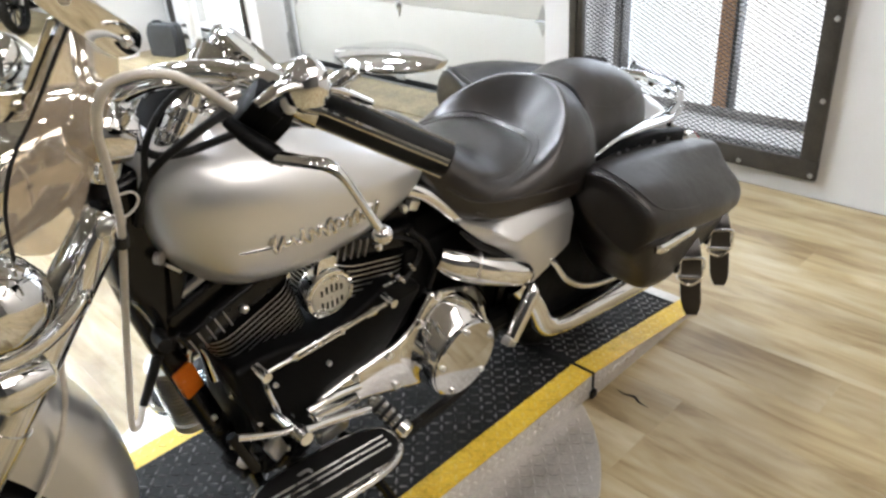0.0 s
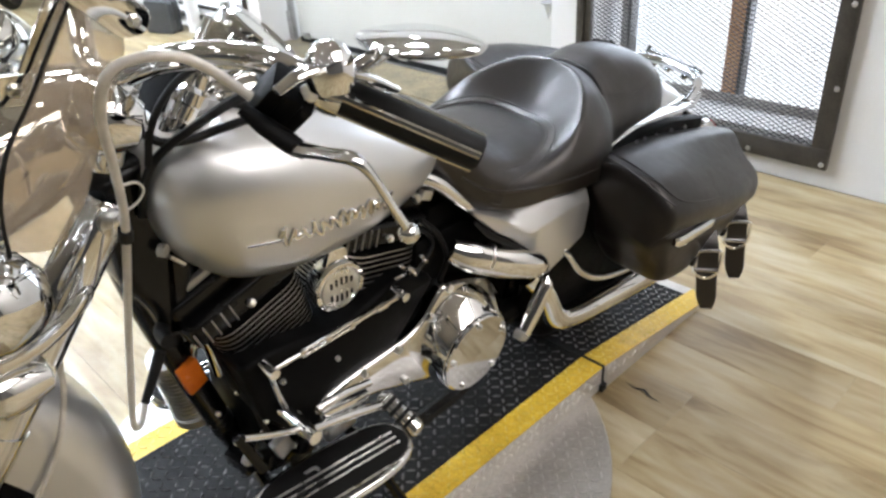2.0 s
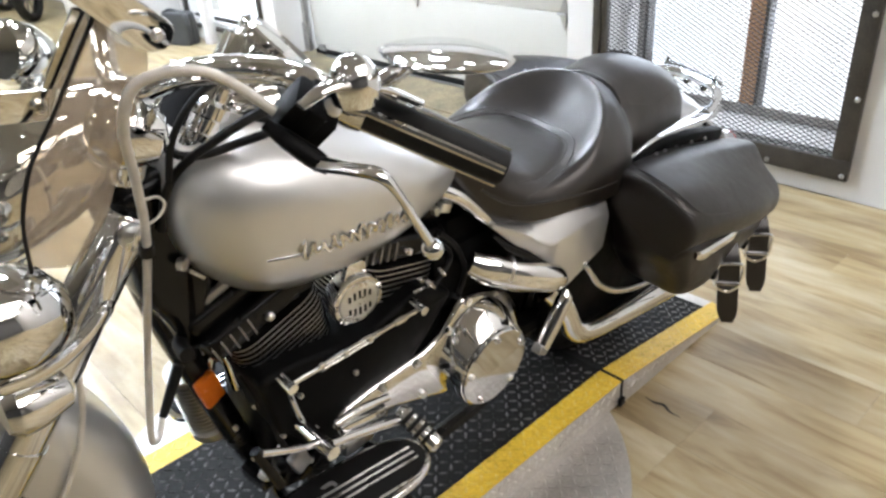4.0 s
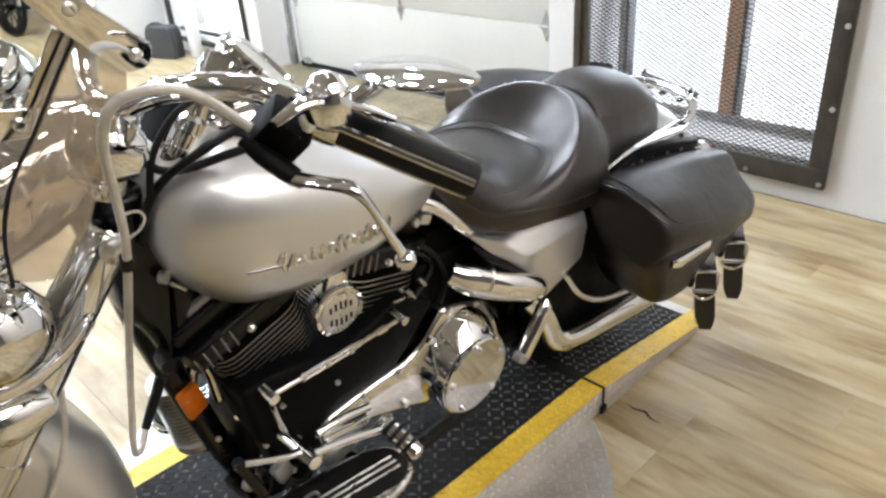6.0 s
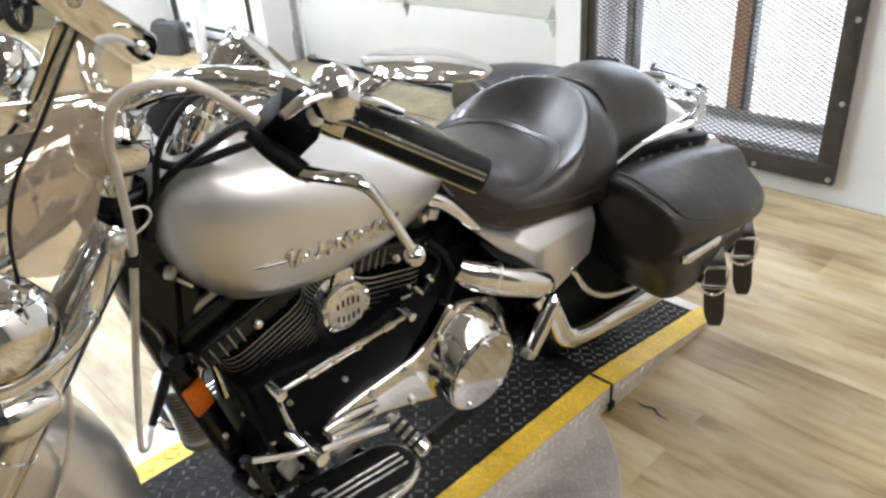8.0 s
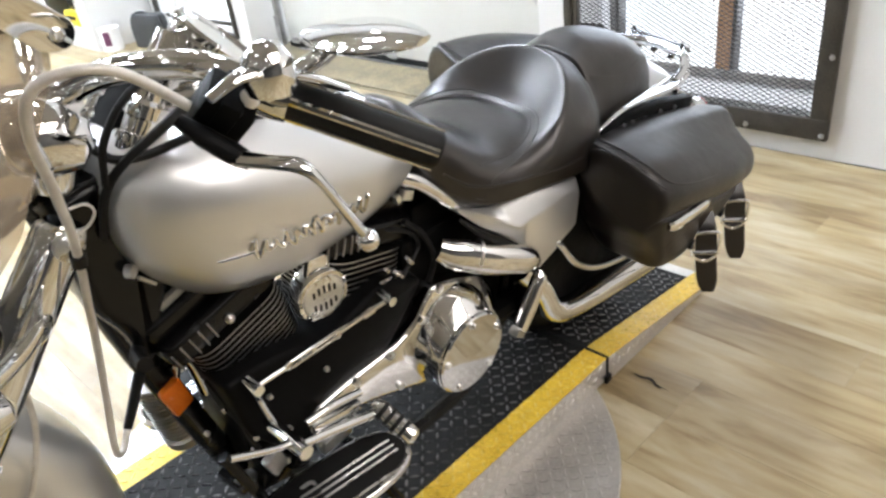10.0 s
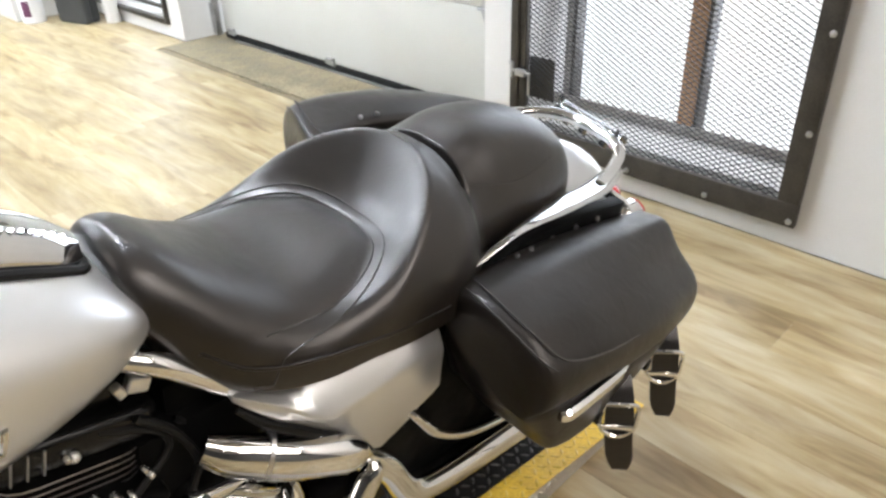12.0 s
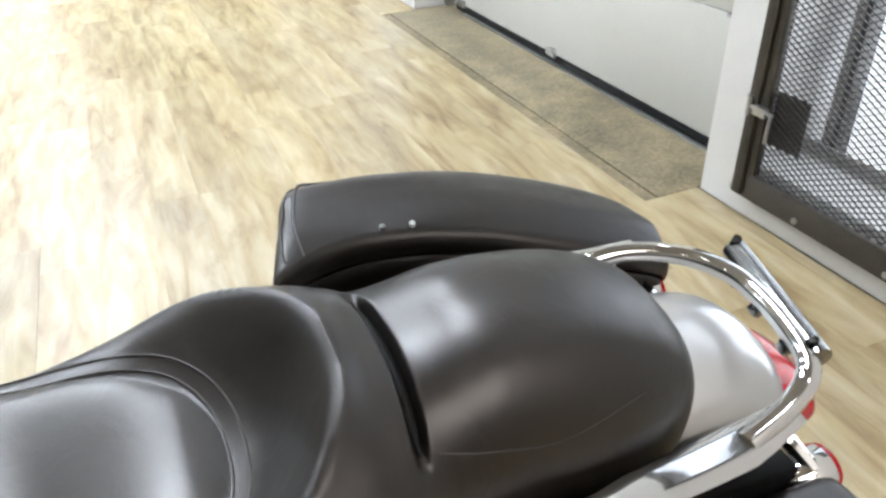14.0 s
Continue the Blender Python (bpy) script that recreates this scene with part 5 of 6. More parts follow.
# shift linkage and pedals
bm = bmesh.new()
tube(bm, [(0.712, -0.158, 0.603), (0.775, -0.158, 0.603)], 0.0040, 8, smooth=False)
tube(bm, [(0.875, -0.158, 0.606), (0.99, -0.158, 0.610)], 0.0046, 8, smooth=False)
for dz in (-0.0055, 0.0055):
    tube(bm, [(0.772, -0.159, 0.603 + dz), (0.878, -0.159, 0.606 + dz)], 0.0028, 8, smooth=False)
for x in (0.774, 0.825, 0.876):
    box(bm, 0.010, 0.007, 0.015, pose(x, -0.159, 0.6045), 0.002)
tube(bm, [(0.93, -0.159, 0.608), (0.955, -0.159, 0.609)], 0.0070, 8, smooth=False)
tube(bm, [(0.712, -0.170, 0.603), (0.712, -0.135, 0.603)], 0.0095, 12, smooth=False)
tube(bm, [(0.992, -0.170, 0.610), (0.992, -0.135, 0.610)], 0.0090, 12, smooth=False)
tube(bm, [(0.712, -0.150, 0.603), (0.722, -0.150, 0.545), (0.735, -0.150, 0.495)], 0.0050, 8)
bpart("shift_rod", bm, CHROME, "chrome shift linkage rod")
bm = bmesh.new()
tube(bm, [(0.740, -0.222, 0.500), (0.80, -0.222, 0.482), (0.899, -0.225, 0.448)], 0.0080, 10, 4)
tube(bm, [(0.735, -0.20, 0.492), (0.69, -0.205, 0.515), (0.622, -0.21, 0.560)], 0.0065, 10, 4)
tube(bm, [(0.755, -0.215, 0.530), (0.81, -0.215, 0.527), (0.868, -0.212, 0.512)], 0.0070, 10, 4)
box(bm, 0.100, 0.020, 0.022, Matrix.Translation((0.818, -0.205, 0.488)) @ pose(0, 0, 0, 0, 10, 0), 0.006)
tube(bm, [(0.735, -0.235, 0.492), (0.735, -0.12, 0.485)], 0.013, 12, smooth=False)
lever_ob = bpart("shift_pedal", bm, CHROME, "chrome heel-and-toe shift pedal")
bm = bmesh.new()
tube(bm, [(0.893, -0.212, 0.464), (0.897, -0.222, 0.458), (0.914, -0.288, 0.421), (0.916, -0.294, 0.418)], [0.010, 0.0165, 0.0165, 0.010], 14, smooth=False)
peg_ob = part("heel_peg", bm, CHROME, lever_ob, "chrome peg with black rubber ribs")
for k in range(4):
    bm = bmesh.new()
    t = 0.16 + 0.19 * k
    tube(bm, [(0.895 + 0.019 * v, -0.215 - 0.073 * v, 0.461 - 0.040 * v) for v in (t, t + 0.09)], 0.0182, 14, smooth=False)
    part("rib", bm, RUBBER, peg_ob)
bm = bmesh.new()
tube(bm, [(0.616, -0.205, 0.566), (0.628, -0.215, 0.525), (0.640, -0.225, 0.486)], 0.009, 10, 3)
part("toe_peg", bm, BLACKGLOSS, lever_ob, "black toe peg")
bm = bmesh.new()
tube(bm, [(0.650, 0.0, 0.560), (0.660, 0.0, 0.588), (0.676, 0.0, 0.596), (0.690, 0.0, 0.560), (0.698, 0.0, 0.495)], 0.012, 12, 4)
bpart("exhaust_header", bm, CHROME, "chrome exhaust header")

# floorboards
for s in (1, -1):
    m = Matrix.Translation((0.795, -s * 0.200, 0.305)) @ pose(0, 0, 0, 0, 2, -s * 4)
    oval = []
    for k in range(48):
        a = 2 * math.pi * k / 48
        oval.append((0.165 * sup(math.cos(a), 3.2), 0.066 * sup(math.sin(a), 2.4)))
    bm = bmesh.new()
    prism(bm, oval, 0.016, m, 0.005, 3)
    board = bpart("floorboard", bm, CHROME, "chrome floorboard with a black rubber mat")
    bm = bmesh.new()
    prism(bm, [(x * 0.945, y * 0.86) for x, y in oval], 0.006, m @ pose(0, 0, 0.0145), 0.002, 2)
    mat_ob = part("rubber_mat", bm, RUBBER, board, "black rubber mat")
    for y in (-0.016, -0.002, 0.012, -0.052):
        bm = bmesh.new()
        w = 0.135 if y > -0.05 else 0.10
        tube(bm, [(m @ V(-w, y, 0.021)), (m @ V(w, y, 0.021))], 0.0024, 6, smooth=False)
        part("bright_strip", bm, SATIN, board)
    bm = bmesh.new()
    tube(bm, [(0.70, -s * 0.16, 0.295), (0.705, -s * 0.10, 0.275), (0.72, -s * 0.03, 0.27)], 0.012, 8)
    bpart("board_bracket", bm, BLACKGLOSS)
    bm = bmesh.new()
    tube(bm, [(0.90, -s * 0.17, 0.295), (0.90, -s * 0.10, 0.275), (0.90, -s * 0.05, 0.27)], 0.012, 8)
    bpart("board_bracket", bm, BLACKGLOSS)

# small hardware low on the engine, between the down tube and the floorboard
for x, y, z, sx, sy, sz, turn, mat in ((0.735, -0.10, 0.345, 0.07, 0.05, 0.05, 25, BLACKGLOSS), (0.700, -0.05, 0.315, 0.06, 0.06, 0.035, -10, BLACKGLOSS), (0.790, -0.12, 0.350, 0.05, 0.02, 0.06, 40, BLACKGLOSS),
                                       (0.860, -0.13, 0.340, 0.08, 0.02, 0.03, 8, STEEL), (0.725, -0.14, 0.400, 0.035, 0.018, 0.05, -20, STEEL), (0.685, -0.10, 0.360, 0.04, 0.02, 0.02, 35, STEEL)):
    bm = bmesh.new()
    box(bm, sx, sy, sz, Matrix.Translation((x, y, z)) @ pose(0, 0, 0, 0, turn, 10), 0.005)
    bpart("engine_bracket", bm, mat)
for x, y, z in ((0.672, -0.075, 0.392), (0.705, -0.11, 0.425), (0.752, -0.132, 0.372), (0.770, -0.128, 0.440), (0.655, -0.06, 0.470), (0.690, -0.07, 0.505), (0.815, -0.140, 0.366), (0.880, -0.142, 0.360), (0.742, -0.136, 0.545), (0.86, -0.132, 0.520), (0.71, -0.12, 0.46)):
    bm = bmesh.new()
    lathe(bm, [(0.0048, 0), (0.0048, 0.006), (0.002, 0.008)], Matrix.Translation((x, y, z)) @ pose(0, 0, 0, 90, 0, 0), 8)
    bpart("engine_bolt", bm, SATIN)
bm = bmesh.new()
tube(bm, [(0.68, -0.06, 0.58), (0.70, -0.10, 0.50), (0.71, -0.12, 0.43), (0.74, -0.12, 0.37), (0.80, -0.12, 0.345)], 0.006, 8, 5)
bpart("oil_line", bm, RUBBER, "black oil line")
bm = bmesh.new()
tube(bm, [(0.745, -0.165, 0.322), (0.765, -0.175, 0.335), (0.772, -0.178, 0.318), (0.755, -0.17, 0.305), (0.745, -0.165, 0.322)], 0.0035, 8, 4)
bpart("lock_ring", bm, STEEL, "steel ring")

# passenger peg and its chrome mount
for s in (1, -1):
    bm = bmesh.new()
    tube(bm, [(1.150, -s * 0.125, 0.618), (1.185, -s * 0.150, 0.598), (1.25, -s * 0.185, 0.570), (1.315, -s * 0.208, 0.545), (1.345, -s * 0.212, 0.525)], [0.020, 0.027, 0.028, 0.026, 0.014], 14, 5, flat=1.25)
    mount = bpart("peg_mount", bm, CHROME, "chrome passenger peg mount")
    bm = bmesh.new()
    tube(bm, [(1.214, -s * 0.164, 0.5865), (1.219, -s * 0.167, 0.5845)], 0.0300, 14, smooth=False, flat=1.24)
    part("mount_ring", bm, SATIN, mount)
    bm = bmesh.new()
    tube(bm, [(1.358, -s * 0.215, 0.498), (1.35, -s * 0.222, 0.482), (1.318, -s * 0.226, 0.434), (1.286, -s * 0.228, 0.388)], [0.010, 0.018, 0.018, 0.016], 12, 4, flat=0.7)
    peg = bpart("passenger_peg", bm, CHROME, "folded chrome passenger peg")
    bm = bmesh.new()
    box(bm, 0.032, 0.024, 0.022, Matrix.Translation((1.282, -s * 0.226, 0.384)) @ pose(0, 0, 0, 0, 35, 0), 0.004)
    part("peg_end", bm, STEEL, peg)

# small engine-side hardware: fittings and hoses behind the rear cylinder
for x, y, z, r in ((1.038, -0.124, 0.628, 0.0065), (1.018, -0.124, 0.644, 0.0050), (1.085, -0.112, 0.621, 0.0060), (1.080, -0.112, 0.631, 0.0045), (1.058, -0.114, 0.604, 0.0050), (1.045, -0.114, 0.612, 0.0040), (1.010, -0.094, 0.696, 0.0055), (1.093, -0.09, 0.688, 0.0040)):
    bm = bmesh.new()
    lathe(bm, [(r, 0), (r, r * 1.5), (r * 0.6, r * 2.1), (0.001, r * 2.1)], Matrix.Translation((x, y, z)) @ pose(0, 0, 0, 90, 0, 0), 10)
    bpart("engine_fitting", bm, CHROME)
for pts in (((1.106, -0.088, 0.664), (1.115, -0.092, 0.649), (1.121, -0.088, 0.637)), ((0.993, -0.138, 0.633), (1.005, -0.142, 0.636), (1.018, -0.138, 0.633)), ((1.138, -0.088, 0.654), (1.146, -0.088, 0.646), (1.152, -0.086, 0.636))):
    bm = bmesh.new()
    tube(bm, pts, 0.0028, 8, 3)
    bpart("hose_clip", bm, CHROME, "bright hose clip")
bm = bmesh.new()
box(bm, 0.026, 0.016, 0.020, Matrix.Translation((1.102, -0.098, 0.751)) @ pose(0, 0, 0, 0, 24, 0), 0.003)
box(bm, 0.012, 0.014, 0.018, Matrix.Translation((1.080, -0.098, 0.752)) @ pose(0, 0, 0, 0, -20, 0), 0.003)
bpart("tank_mount", bm, SATIN, "bright mount under the back of the tank")
for pts, r in ((((1.09, -0.10, 0.70), (1.125, -0.11, 0.66), (1.145, -0.12, 0.60), (1.13, -0.12, 0.55)), 0.006), (((1.05, -0.09, 0.70), (1.105, -0.10, 0.668), (1.118, -0.105, 0.63), (1.06, -0.12, 0.598)), 0.005), (((1.14, -0.09, 0.652), (1.165, -0.092, 0.615), (1.182, -0.09, 0.578)), 0.005)):
    bm = bmesh.new()
    tube(bm, pts, r, 8, 4)
    bpart("oil_line", bm, RUBBER)
# finned regulator low in front of the down tube
rg = Matrix.Translation((0.643, 0.045, 0.470)) @ pose(0, 0, 0, 0, -9, 0)
bm = bmesh.new()
prof = [(0.026, -0.098), (0.036, -0.090), (0.038, -0.070), (0.032, -0.066)]
for k in range(15):
    h = -0.062 + 0.0098 * k
    prof += [(0.032, h), (0.037, h + 0.001), (0.037, h + 0.0045), (0.032, h + 0.0055)]
lathe(bm, prof, rg, 24)
bpart("oil_filter", bm, FINEDGE, "finned aluminium filter housing")
bm = bmesh.new()
tube(bm, [(0.60, 0.02, 0.745), (0.628, 0.03, 0.69), (0.65, 0.05, 0.62), (0.69, 0.06, 0.53)], [0.018, 0.022, 0.022, 0.018], 12, 4)
bpart("exhaust_header", bm, CHROME, "chrome exhaust header")
bm = bmesh.new()
box(bm, 0.045, 0.02, 0.035, Matrix.Translation((0.602, -0.035, 0.785)) @ pose(0, 0, 0, 0, 30, 0), 0.006)
bpart("neck_bracket", bm, CHROME)
bm = bmesh.new()
tube(bm, [(0.640, -0.055, 0.745), (0.705, -0.075, 0.790)], 0.008, 8, smooth=False)
bpart("engine_mount", bm, SATIN)

# ---------------------------------------------------------------- front end, turned a little to its left
front = new("front_end")
front.parent = bike


def fpart(name, bm, mat, label="", parent=None):
    return part(name, bm, mat, parent or front, label)


for s in (1, -1):
    y = -s * 0.118
    bm = bmesh.new()
    tube(bm, [(0.548, y, 0.972), (0.538, y, 0.957), (0.482, y, 0.885), (0.413, y, 0.795), (0.35, y, 0.712)], [0.022, 0.030, 0.032, 0.033, 0.032], 20, 4)
    tube(bm, [(0.355, y, 0.716), (0.27, y, 0.605), (0.15, y, 0.42), (0.105, y, 0.335)], [0.034, 0.031, 0.030, 0.028], 20, 4)
    leg = fpart("fork_leg", bm, CHROME, "chrome fork leg")
    bm = bmesh.new()
    lathe(bm, [(0.017, 0), (0.017, 0.01), (0.008, 0.016), (0.002, 0.016)], Matrix.Translation((0.536, y - s * 0.028, 0.958)) @ pose(0, 0, 0, 90 if s > 0 else -90, 0, 0), 16)
    part("fork_bolt", bm, SATIN, leg)
    # lamp bar wing and passing lamp
    bm = bmesh.new()
    tube(bm, [(0.455, y, 0.838), (0.472, -s * 0.16, 0.875), (0.474, -s * 0.196, 0.914), (0.443, -s * 0.214, 0.904), (0.406, -s * 0.224, 0.894), (0.365, -s * 0.236, 0.898), (0.33, -s * 0.245, 0.91)], [0.018, 0.016, 0.008, 0.014, 0.016, 0.014, 0.008], 12, 5, flat=0.7)
    wing = fpart("lamp_bar", bm, CHROME, "chrome lamp bar")
    bm = bmesh.new()
    lathe(bm, [(0.004, -0.060), (0.028, -0.053), (0.047, -0.034), (0.057, -0.008), (0.058, 0.018), (0.054, 0.034), (0.050, 0.036)], Matrix.Translation((0.374, -s * 0.232, 0.972)) @ pose(0, 0, 0, 0, -78, 0), 40)
    plamp = part("passing_lamp", bm, CHROME, wing, "chrome passing lamp")
    bm = bmesh.new()
    lathe(bm, [(0.050, 0.035), (0.03, 0.042), (0.001, 0.044)], Matrix.Translation((0.374, -s * 0.232, 0.972)) @ pose(0, 0, 0, 0, -78, 0), 40)
    part("lens", bm, DIAL, plamp, "pale round lens")
    bm = bmesh.new()
    lathe(bm, [(0.004, -0.05), (0.020, -0.042), (0.031, -0.01), (0.033, 0.012), (0.024, 0.024), (0.002, 0.028)], Matrix.Translation((0.365, -s * 0.215, 0.850)) @ pose(0, 0, 0, 0, -85, 0), 28)
    part("front_indicator", bm, CHROME, wing, "chrome bullet indicator")
# front fender over the wheel
FCX, FCZ, FR = 0.060, 0.455, 0.452
bm = bmesh.new()
rings = []
for k in range(33):
    a = radians(150 - 168 * k / 32)
    p, up = V(FCX + FR * math.cos(a), 0, FCZ + FR * math.sin(a)), V(math.cos(a), 0, math.sin(a))
    arc = [(math.cos(b) * 0.090, math.sin(b) * 0.060 - 0.060) for b in (math.pi * j / 14 for j in range(15))]
    ring = [p + V(0, y, 0) + up * h for y, h in arc]
    drop = 0.095 + 0.035 * math.sin(math.pi * k / 32)
    ring += [p + V(0, -0.090, 0) - up * drop, p + V(0, -0.085, 0) - up * drop, p + V(0, -0.083, 0) - up * 0.06, p + V(0, 0.083, 0) - up * 0.06, p + V(0, 0.085, 0) - up * drop, p + V(0, 0.090, 0) - up * drop]
    rings.append(ring)
loft(bm, rings)
fender = fpart("front_fender", bm, SILVER, "silver painted front fender")
fw = wheel("front_wheel", FCX + 0.01, 0.345, 0.13)
STEER = Matrix.Translation((0.25, 0, 0)) @ pose(0, 0, 0, 0, 0, -9.5) @ Matrix.Translation((-0.25, 0, 0))
fender.matrix_local = STEER
fw.matrix_local = STEER @ pose(FCX + 0.01, 0, 0.345, 90, 0, 0)
# nacelle and headlamp
bm = bmesh.new()
rings = []
for k in range(25):
    u = k / 24
    x = 0.40 + 0.24 * u
    r = interp([(0, 0.085), (0.15, 0.092), (0.4, 0.088), (0.7, 0.068), (1, 0.035)], u)[0]
    z = 0.985 + 0.065 * u
    rings.append([V(x, r * sup(math.cos(a), 2.3), z + r * 0.92 * sup(math.sin(a), 2.3)) for a in (2 * math.pi * j / 32 for j in range(32))])
loft(bm, rings)
nac = fpart("headlamp_nacelle", bm, CHROME, "chrome headlamp nacelle")
bm = bmesh.new()
lathe(bm, [(0.088, 0.0), (0.092, 0.012), (0.086, 0.022), (0.05, 0.034), (0.001, 0.040)], Matrix.Translation((0.405, 0, 0.985)) @ pose(0, 0, 0, 0, -97, 0), 40)
part("headlamp", bm, DIAL, nac, "round headlamp glass")
for s in (1, -1):
    # stepped riser and the bright covers beside the headlamp
    ax = (V(0.722, -s * 0.05, 1.065) - V(0.668, -s * 0.05, 0.985))
    bm = bmesh.new()
    lathe(bm, [(0.016, -0.012), (0.022, -0.006), (0.022, 0.018), (0.026, 0.020), (0.026, 0.030), (0.021, 0.033), (0.021, 0.052), (0.027, 0.055), (0.027, 0.072), (0.019, 0.078), (0.017, 0.096), (0.004, 0.100)], Matrix.Translation((0.668, -s * 0.05, 0.985)) @ ax.to_track_quat("Z", "Y").to_matrix().to_4x4(), 20)
    fpart("riser", bm, CHROME, "stepped chrome handlebar riser", nac)
    bm = bmesh.new()
    lathe(bm, [(0.004, -0.052), (0.026, -0.044), (0.040, -0.015), (0.043, 0.012), (0.036, 0.026), (0.004, 0.034)], Matrix.Translation((0.545, -s * 0.155, 1.092)) @ pose(0, 0, 0, 0, -70, -s * 25), 28)
    lathe(bm, [(0.016, -0.01), (0.022, 0.0), (0.022, 0.022), (0.014, 0.030)], Matrix.Translation((0.548, -s * 0.135, 1.030)) @ pose(0, 0, 0, 0, 20, 0), 16)
    fpart("fork_cover", bm, CHROME, "chrome fork cover", nac)

# handlebar with grips, levers and mirrors
bm = bmesh.new()
BAR = [(0.824, 0.312, 1.212), (0.765, 0.26, 1.225), (0.690, 0.17, 1.180), (0.635, 0.085, 1.115), (0.605, 0.0, 1.09), (0.605, -0.09, 1.105), (0.625, -0.19, 1.150), (0.665, -0.30, 1.172), (0.702, -0.372, 1.150)]
tube(bm, BAR, 0.0150, 14, 5)
bar = fpart("handlebar", bm, CHROME, "chrome pulled-back handlebar")
RIGHT = Matrix.Translation((0.58, 0, 0.06)) @ pose(0, 0, 0, 0, 0, -19) @ Matrix.Translation((-0.58, 0, 0))
for s in (1, -1):
    before = set(bar.children_recursive)
    a, b = V(0.700, -s * 0.372, 1.152), V(0.800, -s * 0.484, 1.093)
    d = (b - a).normalized()
    bm = bmesh.new()
    tube(bm, [a, b - d * 0.010, b - d * 0.004, b], [0.0190, 0.0190, 0.0190, 0.016], 24, smooth=False)
    grip = part("grip", bm, RUBBER, bar, "black rubber grip with bright bands")
    side_v = d.cross(V(0, 0, 1)).normalized()
    upv = side_v.cross(d)
    for ang in (20, 110, 200, 290):
        off = (side_v * math.cos(radians(ang)) + upv * math.sin(radians(ang))) * 0.0175
        bm = bmesh.new()
        tube(bm, [a + off + d * 0.006, b + off - d * 0.003], 0.0042, 8, smooth=False)
        gb = part("grip_band", bm, CHROME, grip)
    bm = bmesh.new()
    lathe(bm, [(0.024, -0.02), (0.025, 0.0), (0.0235, 0.012)], Matrix.Translation(a) @ d.to_track_quat("Z", "Y").to_matrix().to_4x4(), 24)
    part("grip_collar", bm, CHROME, bar)
    bm = bmesh.new()
    box(bm, 0.048, 0.046, 0.050, Matrix.Translation((0.640, -s * 0.372, 1.158)) @ pose(0, 0, 0, s * 20, 38, -s * 30), 0.007, 2)
    box(bm, 0.020, 0.050, 0.054, Matrix.Translation((0.640, -s * 0.372, 1.158)) @ pose(0, 0, 0, s * 20, 38, -s * 30), 0.004, 2)
    tube(bm, [(0.596, -s * 0.375, 1.165), (0.608, -s * 0.390, 1.150), (0.624, -s * 0.405, 1.133), (0.634, -s * 0.415, 1.124)], [0.007, 0.011, 0.012, 0.009], 10, 4, flat=0.8)
    sw = part("switch_housing", bm, BLACKSATIN, bar, "black switch housing")
    bm = bmesh.new()
    lathe(bm, [(0.009, 0), (0.009, 0.006), (0.004, 0.009)], Matrix.Translation((0.655, -s * 0.392, 1.168)) @ pose(0, 0, 0, s * 60, 0, 0), 12)
    part("switch_button", bm, SATIN, bar)
    bm = bmesh.new()
    tube(bm, [(0.606, -s * 0.418, 1.192), (0.640, -s * 0.42, 1.203), (0.69, -s * 0.418, 1.188), (0.745, -s * 0.414, 1.156)], [0.006, 0.009, 0.009, 0.007], 12, 5, flat=0.6)
    lathe(bm, [(0.021, 0), (0.024, 0.014), (0.022, 0.028), (0.014, 0.040), (0.004, 0.045)], pose(0.668, -s * 0.412, 1.178), 24)
    part("clamp", bm, CHROME, bar, "chrome lever clamp")
    bm = bmesh.new()
    tube(bm, [(0.626, -s * 0.408, 1.128), (0.638, -s * 0.436, 1.130), (0.652, -s * 0.462, 1.130), (0.662, -s * 0.474, 1.116), (0.677, -s * 0.484, 1.083), (0.690, -s * 0.492, 1.055)], [0.010, 0.008, 0.0085, 0.0055, 0.0055, 0.0065], 12, 5, flat=0.75)
    bmesh.ops.create_uvsphere(bm, u_segments=16, v_segments=10, radius=0.0108, matrix=pose(0.692, -s * 0.494, 1.048))
    part("lever", bm, CHROME, bar, "chrome lever with a ball end")
    # mirror
    bm = bmesh.new()
    tube(bm, [(0.70, -s * 0.375, 1.165), (0.735, -s * 0.385, 1.178), (0.752, -s * 0.40, 1.195)], 0.009, 10, 4)
    rings = []
    for k in range(17):
        u = k / 16
        c = V(0.757 - 0.026 * u, -s * (0.350 + 0.186 * u), 1.192 + 0.042 * u)
        w = 0.034 * math.sin(math.pi * (0.06 + 0.9 * u)) ** 0.6
        rings.append([c + V(0, 0, 1) * (0.30 * w * math.sin(t)) + V(0.97, s * 0.14, 0.12) * (w * math.cos(t)) for t in (2 * math.pi * j / 18 for j in range(18))])
    loft(bm, rings)
    part("mirror", bm, CHROME, bar, "chrome teardrop mirror")
    if s < 0:
        # the bars are turned a little to the far side
        for ob in set(bar.children_recursive) - before:
            if ob.parent is bar:
                ob.matrix_local = RIGHT
# clutch cable
bm = bmesh.new()
tube(bm, [(0.640, -0.375, 1.135), (0.612, -0.35, 1.170), (0.565, -0.335, 1.208), (0.515, -0.318, 1.205), (0.503, -0.295, 1.160), (0.515, -0.26, 1.085), (0.523, -0.23, 1.005), (0.528, -0.17, 0.880), (0.531, -0.115, 0.764), (0.521, -0.098, 0.66), (0.513, -0.092, 0.595), (0.513, -0.088, 0.566), (0.527, -0.074, 0.556), (0.546, -0.056, 0.574)], 0.0050, 10, 6)
bpart("clutch_cable", bm, CABLE, "pale braided clutch cable")
bm = bmesh.new()
tube(bm, [(0.524, -0.222, 0.990), (0.525, -0.214, 0.972)], 0.0085, 10, smooth=False)
